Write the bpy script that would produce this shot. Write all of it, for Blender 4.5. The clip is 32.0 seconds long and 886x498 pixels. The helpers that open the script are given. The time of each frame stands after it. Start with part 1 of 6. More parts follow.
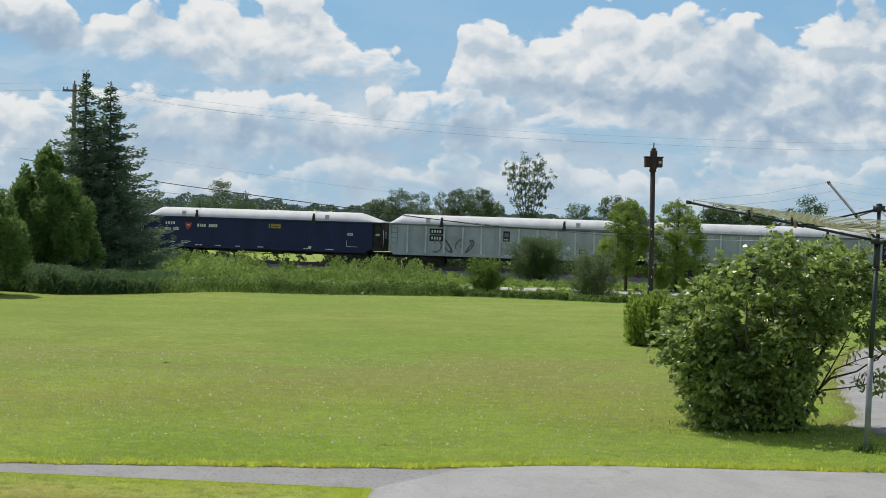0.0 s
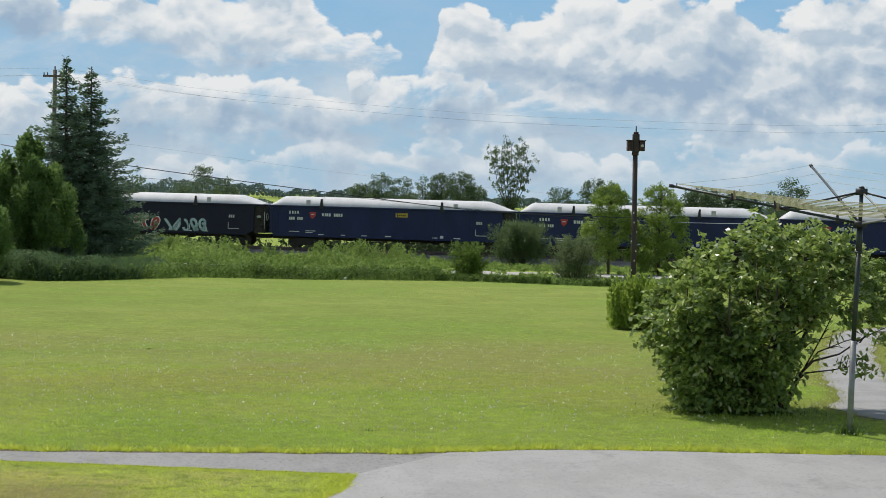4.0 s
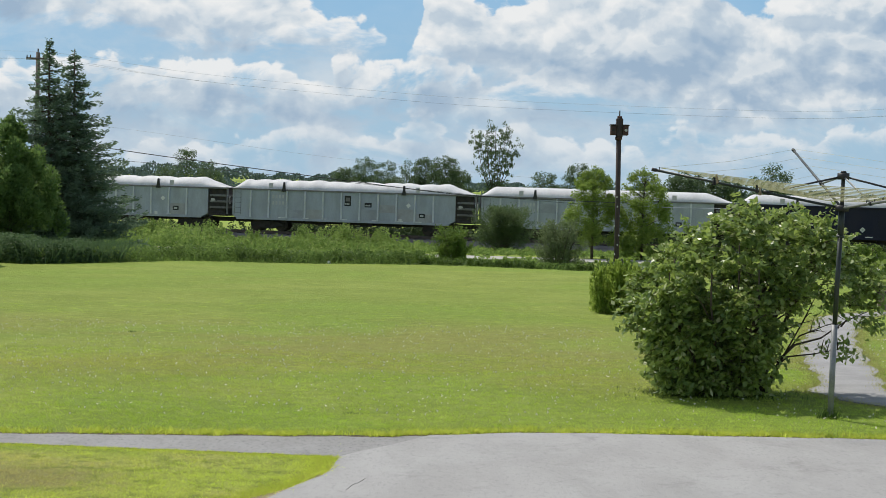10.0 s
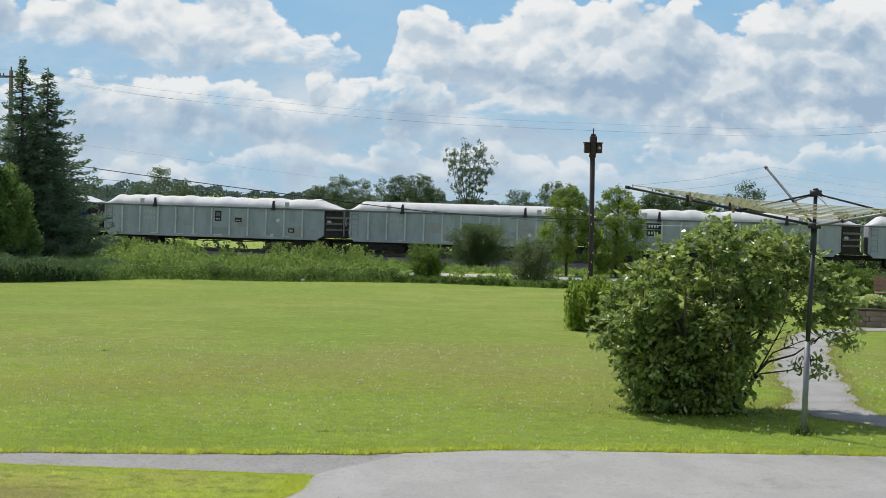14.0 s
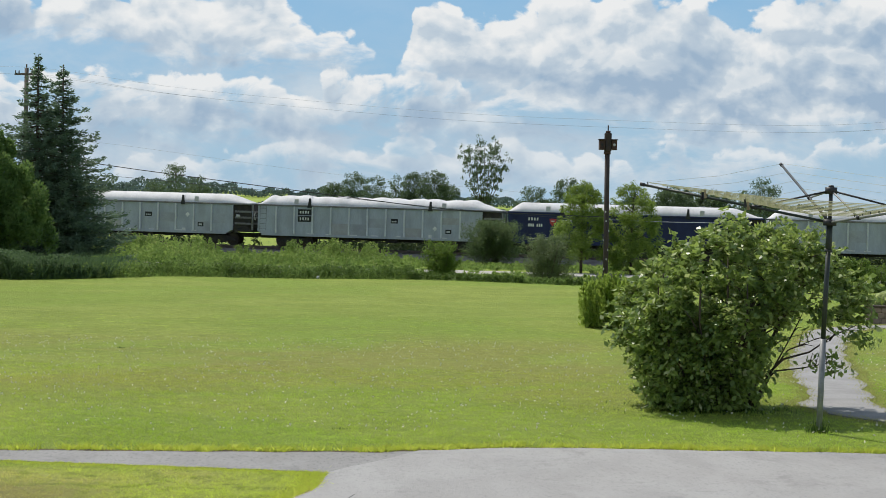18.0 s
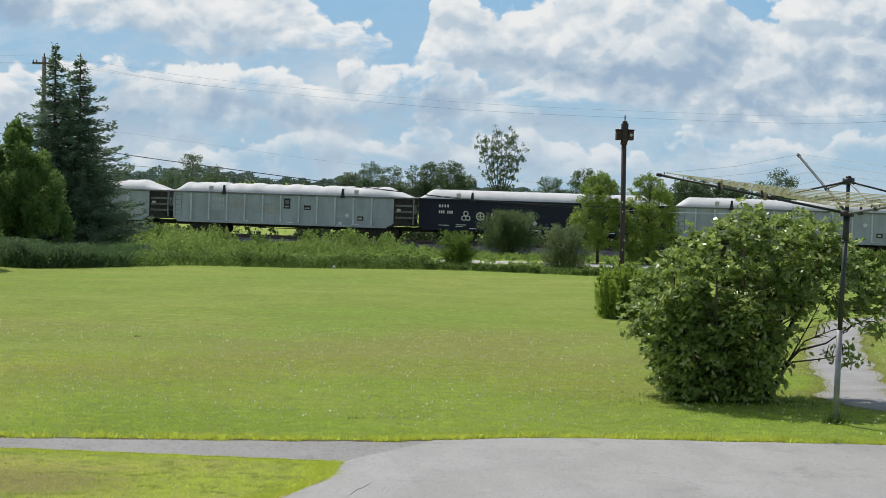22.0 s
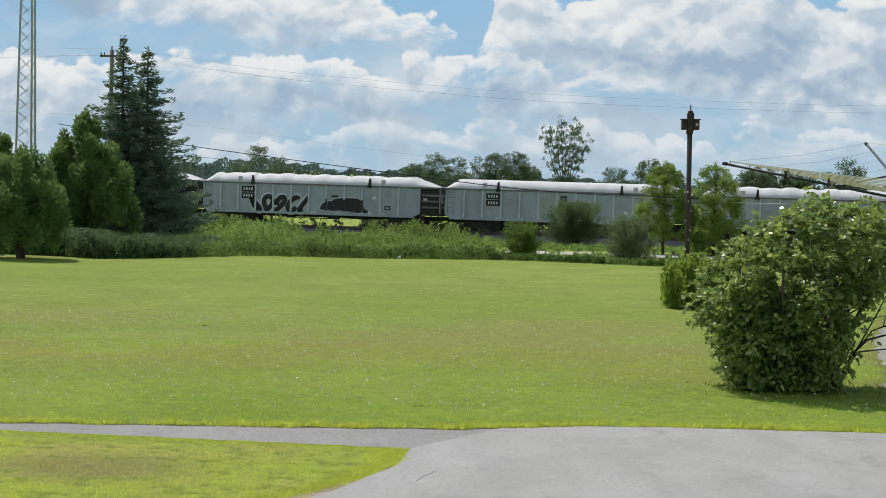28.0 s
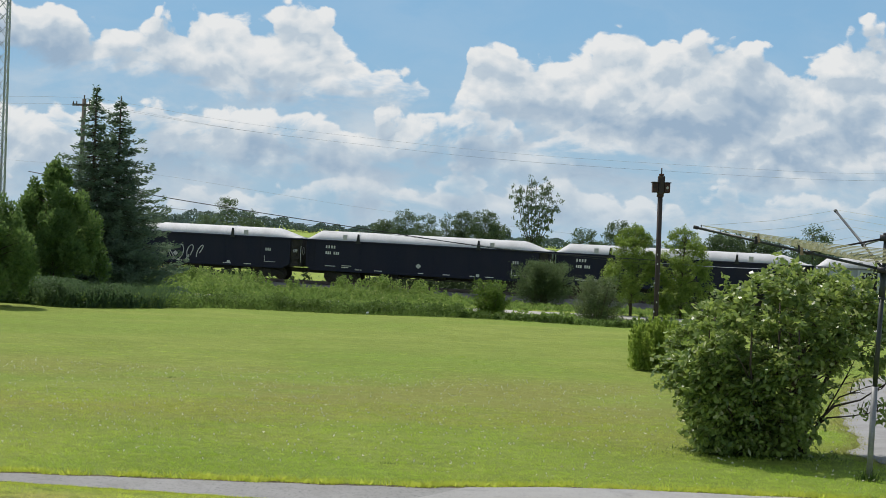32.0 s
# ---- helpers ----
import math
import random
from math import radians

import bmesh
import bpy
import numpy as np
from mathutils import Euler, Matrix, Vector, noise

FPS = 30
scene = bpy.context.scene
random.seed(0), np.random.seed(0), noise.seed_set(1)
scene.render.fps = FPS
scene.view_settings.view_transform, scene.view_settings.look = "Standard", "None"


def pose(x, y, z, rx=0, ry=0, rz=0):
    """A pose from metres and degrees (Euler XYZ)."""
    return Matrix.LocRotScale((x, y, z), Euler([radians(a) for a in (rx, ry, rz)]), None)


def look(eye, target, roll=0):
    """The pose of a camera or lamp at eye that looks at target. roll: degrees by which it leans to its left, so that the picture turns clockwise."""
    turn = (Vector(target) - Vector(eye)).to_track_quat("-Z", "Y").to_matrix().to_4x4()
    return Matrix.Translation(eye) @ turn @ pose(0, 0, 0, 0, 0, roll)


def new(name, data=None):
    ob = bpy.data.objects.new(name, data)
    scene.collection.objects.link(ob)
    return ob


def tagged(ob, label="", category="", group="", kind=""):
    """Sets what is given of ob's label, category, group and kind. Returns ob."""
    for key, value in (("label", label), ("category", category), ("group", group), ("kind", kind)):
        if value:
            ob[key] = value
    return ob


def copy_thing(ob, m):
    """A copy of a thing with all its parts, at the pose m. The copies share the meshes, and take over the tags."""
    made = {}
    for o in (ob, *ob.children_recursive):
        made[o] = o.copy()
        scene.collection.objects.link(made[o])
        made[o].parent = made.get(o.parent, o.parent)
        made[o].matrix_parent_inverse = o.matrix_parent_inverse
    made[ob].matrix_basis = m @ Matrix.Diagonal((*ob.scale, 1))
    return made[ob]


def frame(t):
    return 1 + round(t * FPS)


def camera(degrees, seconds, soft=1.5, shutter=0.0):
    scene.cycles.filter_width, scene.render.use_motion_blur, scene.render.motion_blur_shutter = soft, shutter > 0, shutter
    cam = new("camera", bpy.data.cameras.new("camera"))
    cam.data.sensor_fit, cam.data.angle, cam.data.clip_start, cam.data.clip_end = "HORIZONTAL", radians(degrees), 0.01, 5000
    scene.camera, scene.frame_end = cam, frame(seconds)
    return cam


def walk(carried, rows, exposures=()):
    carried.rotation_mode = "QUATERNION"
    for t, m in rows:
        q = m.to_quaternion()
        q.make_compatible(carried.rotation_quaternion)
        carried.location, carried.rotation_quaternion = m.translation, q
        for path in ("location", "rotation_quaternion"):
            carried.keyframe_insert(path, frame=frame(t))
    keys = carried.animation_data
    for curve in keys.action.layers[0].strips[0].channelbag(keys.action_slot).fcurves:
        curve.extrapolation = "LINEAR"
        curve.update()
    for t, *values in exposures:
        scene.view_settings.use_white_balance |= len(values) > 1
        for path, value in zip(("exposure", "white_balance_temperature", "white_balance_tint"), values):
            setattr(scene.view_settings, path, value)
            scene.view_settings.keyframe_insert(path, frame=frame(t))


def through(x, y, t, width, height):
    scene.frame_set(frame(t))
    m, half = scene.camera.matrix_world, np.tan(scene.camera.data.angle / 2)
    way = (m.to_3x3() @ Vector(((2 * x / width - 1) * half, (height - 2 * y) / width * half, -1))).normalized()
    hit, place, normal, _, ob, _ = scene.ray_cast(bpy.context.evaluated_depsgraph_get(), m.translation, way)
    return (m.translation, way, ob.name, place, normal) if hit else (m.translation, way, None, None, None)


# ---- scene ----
cam = camera(30.0, 32.0, soft=0.75)
EYE = 2.0
# seconds, the sway of the hand-held camera in metres, its turn in degrees
PATH = [
    (0.0, -0.000, 0.000, 0.000, 89.040, -1.500, 0.025),
    (0.5, -0.005, 0.015, 0.001, 88.788, -1.498, -0.144),
    (1.0, -0.003, 0.024, -0.001, 88.527, -1.473, -0.307),
    (1.5, -0.003, 0.020, -0.003, 88.300, -1.453, -0.421),
    (2.0, -0.006, 0.004, -0.004, 88.177, -1.409, -0.474),
    (2.5, -0.004, 0.022, 0.000, 88.236, -1.385, -0.491),
    (3.0, -0.010, 0.009, 0.001, 88.432, -1.363, -0.538),
    (3.5, -0.008, 0.018, 0.003, 88.474, -1.237, -0.577),
    (5.5, -0.006, 0.007, 0.005, 88.685, -1.306, -0.649),
    (6.0, -0.008, 0.008, -0.006, 88.695, -1.310, -0.575),
    (6.5, -0.012, 0.010, 0.004, 88.566, -1.186, -0.661),
    (7.0, 0.000, 0.022, 0.004, 88.307, -1.009, -0.939),
    (7.5, 0.011, 0.013, -0.003, 87.951, -0.930, -1.205),
    (8.0, 0.005, 0.007, -0.008, 87.786, -0.995, -1.199),
    (8.5, 0.002, 0.024, -0.007, 87.941, -1.119, -0.971),
    (9.0, 0.005, 0.005, -0.002, 88.097, -1.235, -0.813),
    (9.5, 0.005, 0.002, -0.004, 88.110, -1.316, -0.861),
    (10.0, 0.005, 0.008, -0.007, 87.982, -1.426, -1.138),
    (10.5, -0.002, 0.010, -0.013, 87.879, -1.509, -1.534),
    (11.0, 0.010, 0.014, -0.016, 87.871, -1.468, -1.724),
    (11.5, 0.007, 0.004, -0.008, 87.871, -1.383, -1.700),
    (12.0, 0.003, 0.018, -0.014, 87.945, -1.419, -1.645),
    (12.5, 0.002, 0.005, -0.006, 88.129, -1.429, -1.653),
    (13.0, -0.003, 0.006, -0.005, 88.429, -1.479, -1.725),
    (13.5, 0.002, 0.009, -0.004, 88.603, -1.446, -1.861),
    (14.0, 0.010, 0.005, -0.007, 88.620, -1.345, -2.020),
    (14.5, 0.008, 0.017, -0.006, 88.606, -1.394, -2.167),
    (16.5, 0.018, 0.016, -0.011, 88.721, -1.319, -2.211),
    (17.0, 0.021, 0.006, -0.003, 88.678, -1.220, -2.029),
    (17.5, 0.011, 0.015, -0.011, 88.627, -1.286, -1.753),
    (18.0, 0.009, 0.001, -0.002, 88.497, -1.301, -1.513),
    (18.5, 0.018, 0.014, -0.005, 88.416, -1.233, -1.382),
    (19.0, 0.017, 0.009, -0.005, 88.389, -1.244, -1.325),
    (19.5, 0.011, 0.009, -0.007, 88.474, -1.350, -1.285),
    (20.0, 0.003, -0.007, -0.009, 88.557, -1.442, -1.242),
    (20.5, 0.005, 0.012, -0.013, 88.507, -1.472, -1.181),
    (21.0, 0.010, 0.026, -0.009, 88.313, -1.439, -1.141),
    (21.5, 0.010, 0.015, -0.005, 88.182, -1.398, -1.077),
    (22.0, 0.015, 0.013, -0.005, 88.141, -1.456, -0.939),
    (22.5, 0.007, 0.018, -0.007, 88.110, -1.481, -0.884),
    (23.0, 0.012, 0.006, -0.004, 88.035, -1.424, -0.958),
    (23.5, 0.017, 0.004, -0.001, 88.041, -1.221, -1.003),
    (24.0, 0.017, -0.004, -0.003, 88.056, -1.184, -0.926),
    (24.5, 0.003, 0.009, -0.012, 87.773, -1.227, -1.323),
    (26.5, -0.056, -0.040, -0.041, 86.154, -0.360, -2.651),
    (27.0, 0.001, -0.043, -0.020, 86.213, -0.834, -0.525),
    (27.5, 0.009, -0.034, -0.022, 86.896, -1.142, 0.873),
    (28.0, 0.009, -0.045, -0.021, 87.778, -1.349, 1.298),
    (28.5, 0.004, -0.045, -0.026, 88.310, -1.639, 1.387),
    (29.0, 0.006, -0.042, -0.029, 88.524, -1.632, 1.301),
    (29.5, 0.003, -0.051, -0.024, 88.636, -1.503, 0.858),
    (30.0, 0.013, -0.059, -0.027, 88.770, -1.233, 0.341),
    (30.5, 0.023, -0.045, -0.029, 88.978, -1.215, -0.077),
    (31.0, 0.010, -0.057, -0.009, 89.347, -1.654, -0.170),
    (31.5, -0.018, -0.025, -0.015, 89.757, -2.394, 0.149),
    (32.0, -0.019, -0.057, -0.019, 89.791, -2.704, 0.222),
]
walk(cam, [(t, pose(x, y, EYE + z, a, b, c)) for t, x, y, z, a, b, c in PATH], exposures=[(0.0, -0.08), (6.0, -0.06), (13.0, -0.02), (24.0, -0.05), (26.5, 0.02), (28.0, -0.05), (30.0, -0.08), (32.0, -0.10)])

# ---- light ----
SUN_EL, SUN_AZ = 56.0, -34.0          # degrees; azimuth from straight ahead, negative to the left
sun = new("sun", bpy.data.lights.new("sun", "SUN"))
sun.data.energy, sun.data.angle, sun.data.color = 4.3, radians(0.55), (1.0, 0.95, 0.87)
sun.matrix_world = look((0, 0, 60), Vector((0, 0, 60)) - Vector((math.sin(radians(SUN_AZ)) * math.cos(radians(SUN_EL)),
                        math.cos(radians(SUN_AZ)) * math.cos(radians(SUN_EL)), math.sin(radians(SUN_EL)))))


class Tree:
    """Short hand for node trees."""

    def __init__(self, tree):
        self.t = tree
        tree.nodes.clear()

    def n(self, kind, out=0, **k):
        node = self.t.nodes.new(kind)
        for key, value in k.items():
            if key.startswith("i_"):
                s = node.inputs[int(key[2:])]
                if isinstance(value, bpy.types.NodeSocket):
                    self.t.links.new(value, s)
                else:
                    s.default_value = value
            elif key == "operation":
                node.operation = value
            elif key == "interpolation_type":
                node.interpolation_type = value
        return node.outputs[out] if out is not None else node

    def m(self, op, a, b=0.0, c=0.0):
        return self.n("ShaderNodeMath", operation=op, i_0=a, i_1=b, i_2=c)

    def mix(self, f, a, b):
        node = self.t.nodes.new("ShaderNodeMix")
        node.data_type = "RGBA"
        for idx, v in ((0, f), (6, a), (7, b)):
            if isinstance(v, bpy.types.NodeSocket):
                self.t.links.new(v, node.inputs[idx])
            else:
                node.inputs[idx].default_value = (*v, 1) if isinstance(v, tuple) and len(v) == 3 else v
        return node.outputs[2]

    def ramp(self, x, a, b, c=0.0, d=1.0, kind="SMOOTHSTEP"):
        return self.n("ShaderNodeMapRange", interpolation_type=kind, i_0=x, i_1=a, i_2=b, i_3=c, i_4=d)

    def bump(self, strength, distance, height):
        node = self.t.nodes.new("ShaderNodeBump")
        node.inputs["Strength"].default_value, node.inputs["Distance"].default_value = strength, distance
        self.t.links.new(height, node.inputs["Height"])
        return node.outputs[0]

    def noise(self, vec, scale, detail=4.0, rough=0.55, warp=0.0):
        return self.n("ShaderNodeTexNoise", i_0=vec, i_2=scale, i_3=detail, i_4=rough, i_8=warp)


def make_sky():
    world = bpy.data.worlds.new("sky")
    scene.world = world
    world.use_nodes = True
    w = Tree(world.node_tree)
    air = w.n("ShaderNodeTexSky", None)
    air.sky_type, air.sun_disc = "NISHITA", False
    air.sun_elevation, air.sun_rotation = radians(SUN_EL), radians(SUN_AZ)
    air.air_density, air.dust_density, air.ozone_density = 1.0, 0.5, 2.0
    xyz = w.n("ShaderNodeSeparateXYZ", None, i_0=w.n("ShaderNodeTexCoord"))
    depth = w.m("MAXIMUM", w.m("ABSOLUTE", xyz.outputs[1]), 0.05)
    az, el = w.m("DIVIDE", xyz.outputs[0], depth), w.m("DIVIDE", xyz.outputs[2], depth)
    up = w.m("MAXIMUM", xyz.outputs[2], 0.0)

    def plane(sx, sy, dx=0.0, dy=0.0):
        return w.n("ShaderNodeCombineXYZ", i_0=w.m("MULTIPLY_ADD", az, sx, dx), i_1=w.m("MULTIPLY_ADD", el, sy, dy))

    def puffs(dx, dy):
        """Billows, in units of height: soft swells with rounded heads of three sizes."""
        at = plane(1.0, 1.25, dx, dy)
        wob = w.n("ShaderNodeVectorMath", operation="MULTIPLY_ADD", i_0=w.n("ShaderNodeTexNoise", 1, i_0=at, i_2=40.0, i_3=5.0), i_1=(0.020, 0.020, 0.0), i_2=at)
        total = w.m("MULTIPLY", w.m("SUBTRACT", w.noise(at, 20.0, 9.0, 0.58, 0.3), 0.5), 0.050)
        for scale, weight in ((27.0, -0.030), (62.0, -0.016), (140.0, -0.006)):
            cell = w.n("ShaderNodeTexVoronoi", None)
            cell.feature = "SMOOTH_F1"
            cell.inputs["Scale"].default_value, cell.inputs["Smoothness"].default_value = scale, 0.22
            w.t.links.new(wob, cell.inputs["Vector"])
            total = w.m("MULTIPLY_ADD", w.m("SUBTRACT", cell.outputs["Distance"], 0.42), weight, total)
        return total

    def line(points):
        """A height that follows the bearing: bearing and height by turns."""
        node = w.n("ShaderNodeValToRGB", None, i_0=w.ramp(az, -0.45, 0.45, 0.0, 1.0, "LINEAR"))
        band = node.color_ramp
        band.interpolation = "EASE"
        band.elements[0].position, band.elements[1].position = (points[0][0] + 0.45) / 0.9, (points[-1][0] + 0.45) / 0.9
        for a, _ in points[1:-1]:
            band.elements.new((a + 0.45) / 0.9)
        for stop, (_, height) in zip(band.elements, points):
            stop.color = (height * 5, height * 5, height * 5, 1)
        return w.m("MULTIPLY", node.outputs[0], 0.2)

    soft, raised = puffs(0.0, 0.0), puffs(-0.004, 0.011)
    lit = w.ramp(w.m("SUBTRACT", soft, raised), -0.010, 0.010, 0.0, 1.0, "LINEAR")
    torn = w.noise(plane(1.0, 2.0, 0.37, 0.11), 15.0, 9.0, 0.62, 0.4)
    wide = w.noise(plane(1.0, 1.9, 0.9, 0.4), 11.0, 6.0, 0.58, 0.5)
    haze = w.ramp(up, 0.35, 0.05, 0.15, 0.92)
    colour = w.mix(haze, w.n("ShaderNodeVectorMath", operation="SCALE", i_0=air.outputs[0], i_3=SKY_LEVEL), w.mix(w.ramp(up, 0.03, 0.15), (0.36, 0.55, 0.72), (0.235, 0.485, 0.755)))
    # thin sheets between the heaps
    veil = w.m("MULTIPLY", w.ramp(torn, 0.36, 0.62), w.m("MULTIPLY_ADD", w.ramp(el, 0.105, 0.07), 0.60, 0.10))
    colour = w.mix(veil, colour, w.mix(w.ramp(wide, 0.40, 0.62), (0.47, 0.60, 0.72), (0.69, 0.74, 0.78)))
    # heaped clouds, the farthest and lowest first: each bank has a billowed crest, bright above and grey-blue below
    for crest, floor, fade, thick, holes, dense in CLOUD_BANKS:
        under = w.m("ADD", w.m("SUBTRACT", line(crest), el), soft)
        above = w.m("ADD", w.m("SUBTRACT", el, line(floor)), w.m("MULTIPLY", w.m("SUBTRACT", torn, 0.5), 0.075))
        mask = w.m("MULTIPLY", w.ramp(under, -0.0005, 0.0045), w.ramp(above, -fade * 0.5, fade * 0.5))
        mask = w.m("MULTIPLY", mask, w.m("MAXIMUM", w.ramp(torn, holes - 0.07, holes + 0.07), w.ramp(under, 0.022, 0.004)))
        deep = w.m("SUBTRACT", w.ramp(under, 0.0, thick, 0.0, 0.95, "LINEAR"), w.m("MULTIPLY", w.m("SUBTRACT", lit, 0.5), 0.95))
        deep = w.m("MULTIPLY_ADD", w.m("SUBTRACT", wide, 0.5), 1.7, deep)
        tone = w.mix(w.ramp(deep, 0.0, 0.62, 0.0, 1.0, "LINEAR"), (0.86, 0.87, 0.87), w.mix(w.ramp(deep, 0.5, 1.30, 0.0, 1.0, "LINEAR"), (0.59, 0.67, 0.74), (0.34, 0.46, 0.60)))
        colour = w.mix(w.m("MULTIPLY", mask, dense), colour, tone)
    # broken cloud added overhead, out of view, to keep the sky's light bright and white
    high = w.m("MULTIPLY", w.ramp(w.noise(w.n("ShaderNodeTexCoord"), 3.0, 6.0, 0.6, 0.4), 0.44, 0.60), w.ramp(el, 0.18, 0.45))
    colour = w.mix(high, colour, (0.66, 0.70, 0.75))
    w.n("ShaderNodeOutputWorld", None, i_0=w.n("ShaderNodeBackground", i_0=colour, i_1=1.0))


SKY_LEVEL = 0.085
# for each bank of cloud: its crest (bearing, height), its floor, softness of the floor, depth of the lit crest, size of holes, density
CLOUD_BANKS = [
    (((-0.41, 0.027), (-0.204, 0.025), (-0.118, 0.032), (-0.067, 0.041), (-0.033, 0.047), (0.018, 0.050), (0.069, 0.050), (0.104, 0.042), (0.148, 0.035), (0.169, 0.040), (0.206, 0.043), (0.23, 0.040), (0.274, 0.046)),
     ((-0.41, 0.004), (0.38, 0.026)), 0.030, 0.022, 0.46, 0.66),
    (((-0.41, 0.074), (-0.274, 0.077), (-0.254, 0.071), (-0.24, 0.078), (-0.213, 0.082), (-0.186, 0.087), (-0.162, 0.081), (-0.137, 0.079), (-0.114, 0.085), (-0.083, 0.082), (-0.055, 0.079), (-0.035, 0.089), (0.033, 0.086), (0.068, 0.084), (0.136, 0.085), (0.204, 0.086), (0.238, 0.092), (0.374, 0.098)),
     ((-0.41, 0.022), (-0.204, 0.035), (-0.10, 0.036), (0.0, 0.044), (0.103, 0.052), (0.376, 0.053)), 0.036, 0.032, 0.39, 0.94),
    (((-0.034, 0.056), (-0.014, 0.067), (-0.001, 0.095), (0.008, 0.116), (0.021, 0.125), (0.042, 0.123), (0.081, 0.129), (0.086, 0.139), (0.109, 0.143), (0.134, 0.137), (0.158, 0.134), (0.179, 0.127), (0.199, 0.124), (0.206, 0.128), (0.24, 0.134), (0.246, 0.142), (0.287, 0.148), (0.372, 0.155)),
     ((-0.035, 0.080), (0.009, 0.070), (0.068, 0.062), (0.119, 0.058), (0.17, 0.060), (0.222, 0.056)), 0.030, 0.050, 0.28, 0.98),
    (((-0.414, 0.150), (-0.277, 0.145), (-0.243, 0.140), (-0.225, 0.130), (-0.198, 0.126), (-0.174, 0.137), (-0.129, 0.133), (-0.102, 0.138), (-0.085, 0.138), (-0.064, 0.128), (-0.053, 0.115), (-0.022, 0.105), (-0.001, 0.095), (0.013, 0.074), (0.068, 0.061)),
     ((-0.41, 0.095), (-0.275, 0.102), (-0.224, 0.100), (-0.173, 0.101), (-0.138, 0.091), (-0.097, 0.084), (-0.056, 0.085), (-0.001, 0.090)), 0.016, 0.038, 0.28, 0.98)]
make_sky()


# ---- materials ----
def paint(name, colour, other=None, rough=0.6, metal=0.0, scale=3.0, fine=60.0, bump=0.15, stretch=(1, 1, 1), each=0.0, spec=0.5, depth=0.01):
    """A surface of two tones at a coarse scale, with a fine grain in colour and relief."""
    mat = bpy.data.materials.new(name)
    mat.use_nodes = True
    w = Tree(mat.node_tree)
    other = other or tuple(c * 0.72 for c in colour)
    pos = w.n("ShaderNodeMapping", i_0=w.n("ShaderNodeTexCoord", 3), i_3=stretch)
    big = w.ramp(w.noise(pos, scale, 5.0, 0.6), 0.35, 0.68)
    small = w.noise(pos, fine, 3.0, 0.6)
    col = w.mix(big, colour, other)
    col = w.mix(w.ramp(small, 0.3, 0.75, 0.0, 0.35), col, tuple(c * 0.6 for c in colour))
    if each:
        own = w.n("ShaderNodeObjectInfo", 5)
        col = w.mix(w.m("MULTIPLY", own, each), col, other)
    relief = w.bump(bump, depth, small)
    bsdf = w.n("ShaderNodeBsdfPrincipled", None)
    bsdf.inputs["Roughness"].default_value = rough
    bsdf.inputs["Metallic"].default_value = metal
    bsdf.inputs["Specular IOR Level"].default_value = spec
    w.t.links.new(col, bsdf.inputs["Base Color"])
    w.t.links.new(relief, bsdf.inputs["Normal"])
    w.n("ShaderNodeOutputMaterial", None, i_0=bsdf.outputs[0])
    return mat


def leafy(name, dark, light, through=0.35, rough=0.55, patch=0.5, third=None, gloss=0.15, rare=0.9):
    """Leaves: each its own tone between two greens, letting some light through."""
    mat = bpy.data.materials.new(name)
    mat.use_nodes = True
    w = Tree(mat.node_tree)
    own = w.n("ShaderNodeNewGeometry", 8)
    pos = w.n("ShaderNodeTexCoord", 3)
    big = w.ramp(w.noise(pos, patch, 3.0, 0.6), 0.35, 0.65)
    f = w.m("ADD", w.m("MULTIPLY", own, 0.65), w.m("MULTIPLY", big, 0.35))
    col = w.mix(f, dark, light)
    if third:
        col = w.mix(w.ramp(own, rare, rare + 0.03), col, third)
    bsdf = w.n("ShaderNodeBsdfPrincipled", None)
    bsdf.inputs["Roughness"].default_value = rough
    bsdf.inputs["Specular IOR Level"].default_value = gloss
    w.t.links.new(col, bsdf.inputs["Base Color"])
    thin = w.n("ShaderNodeBsdfTranslucent", i_0=w.mix(0.5, col, light))
    both = w.n("ShaderNodeMixShader", i_0=through, i_1=bsdf.outputs[0], i_2=thin)
    w.n("ShaderNodeOutputMaterial", None, i_0=both)
    return mat


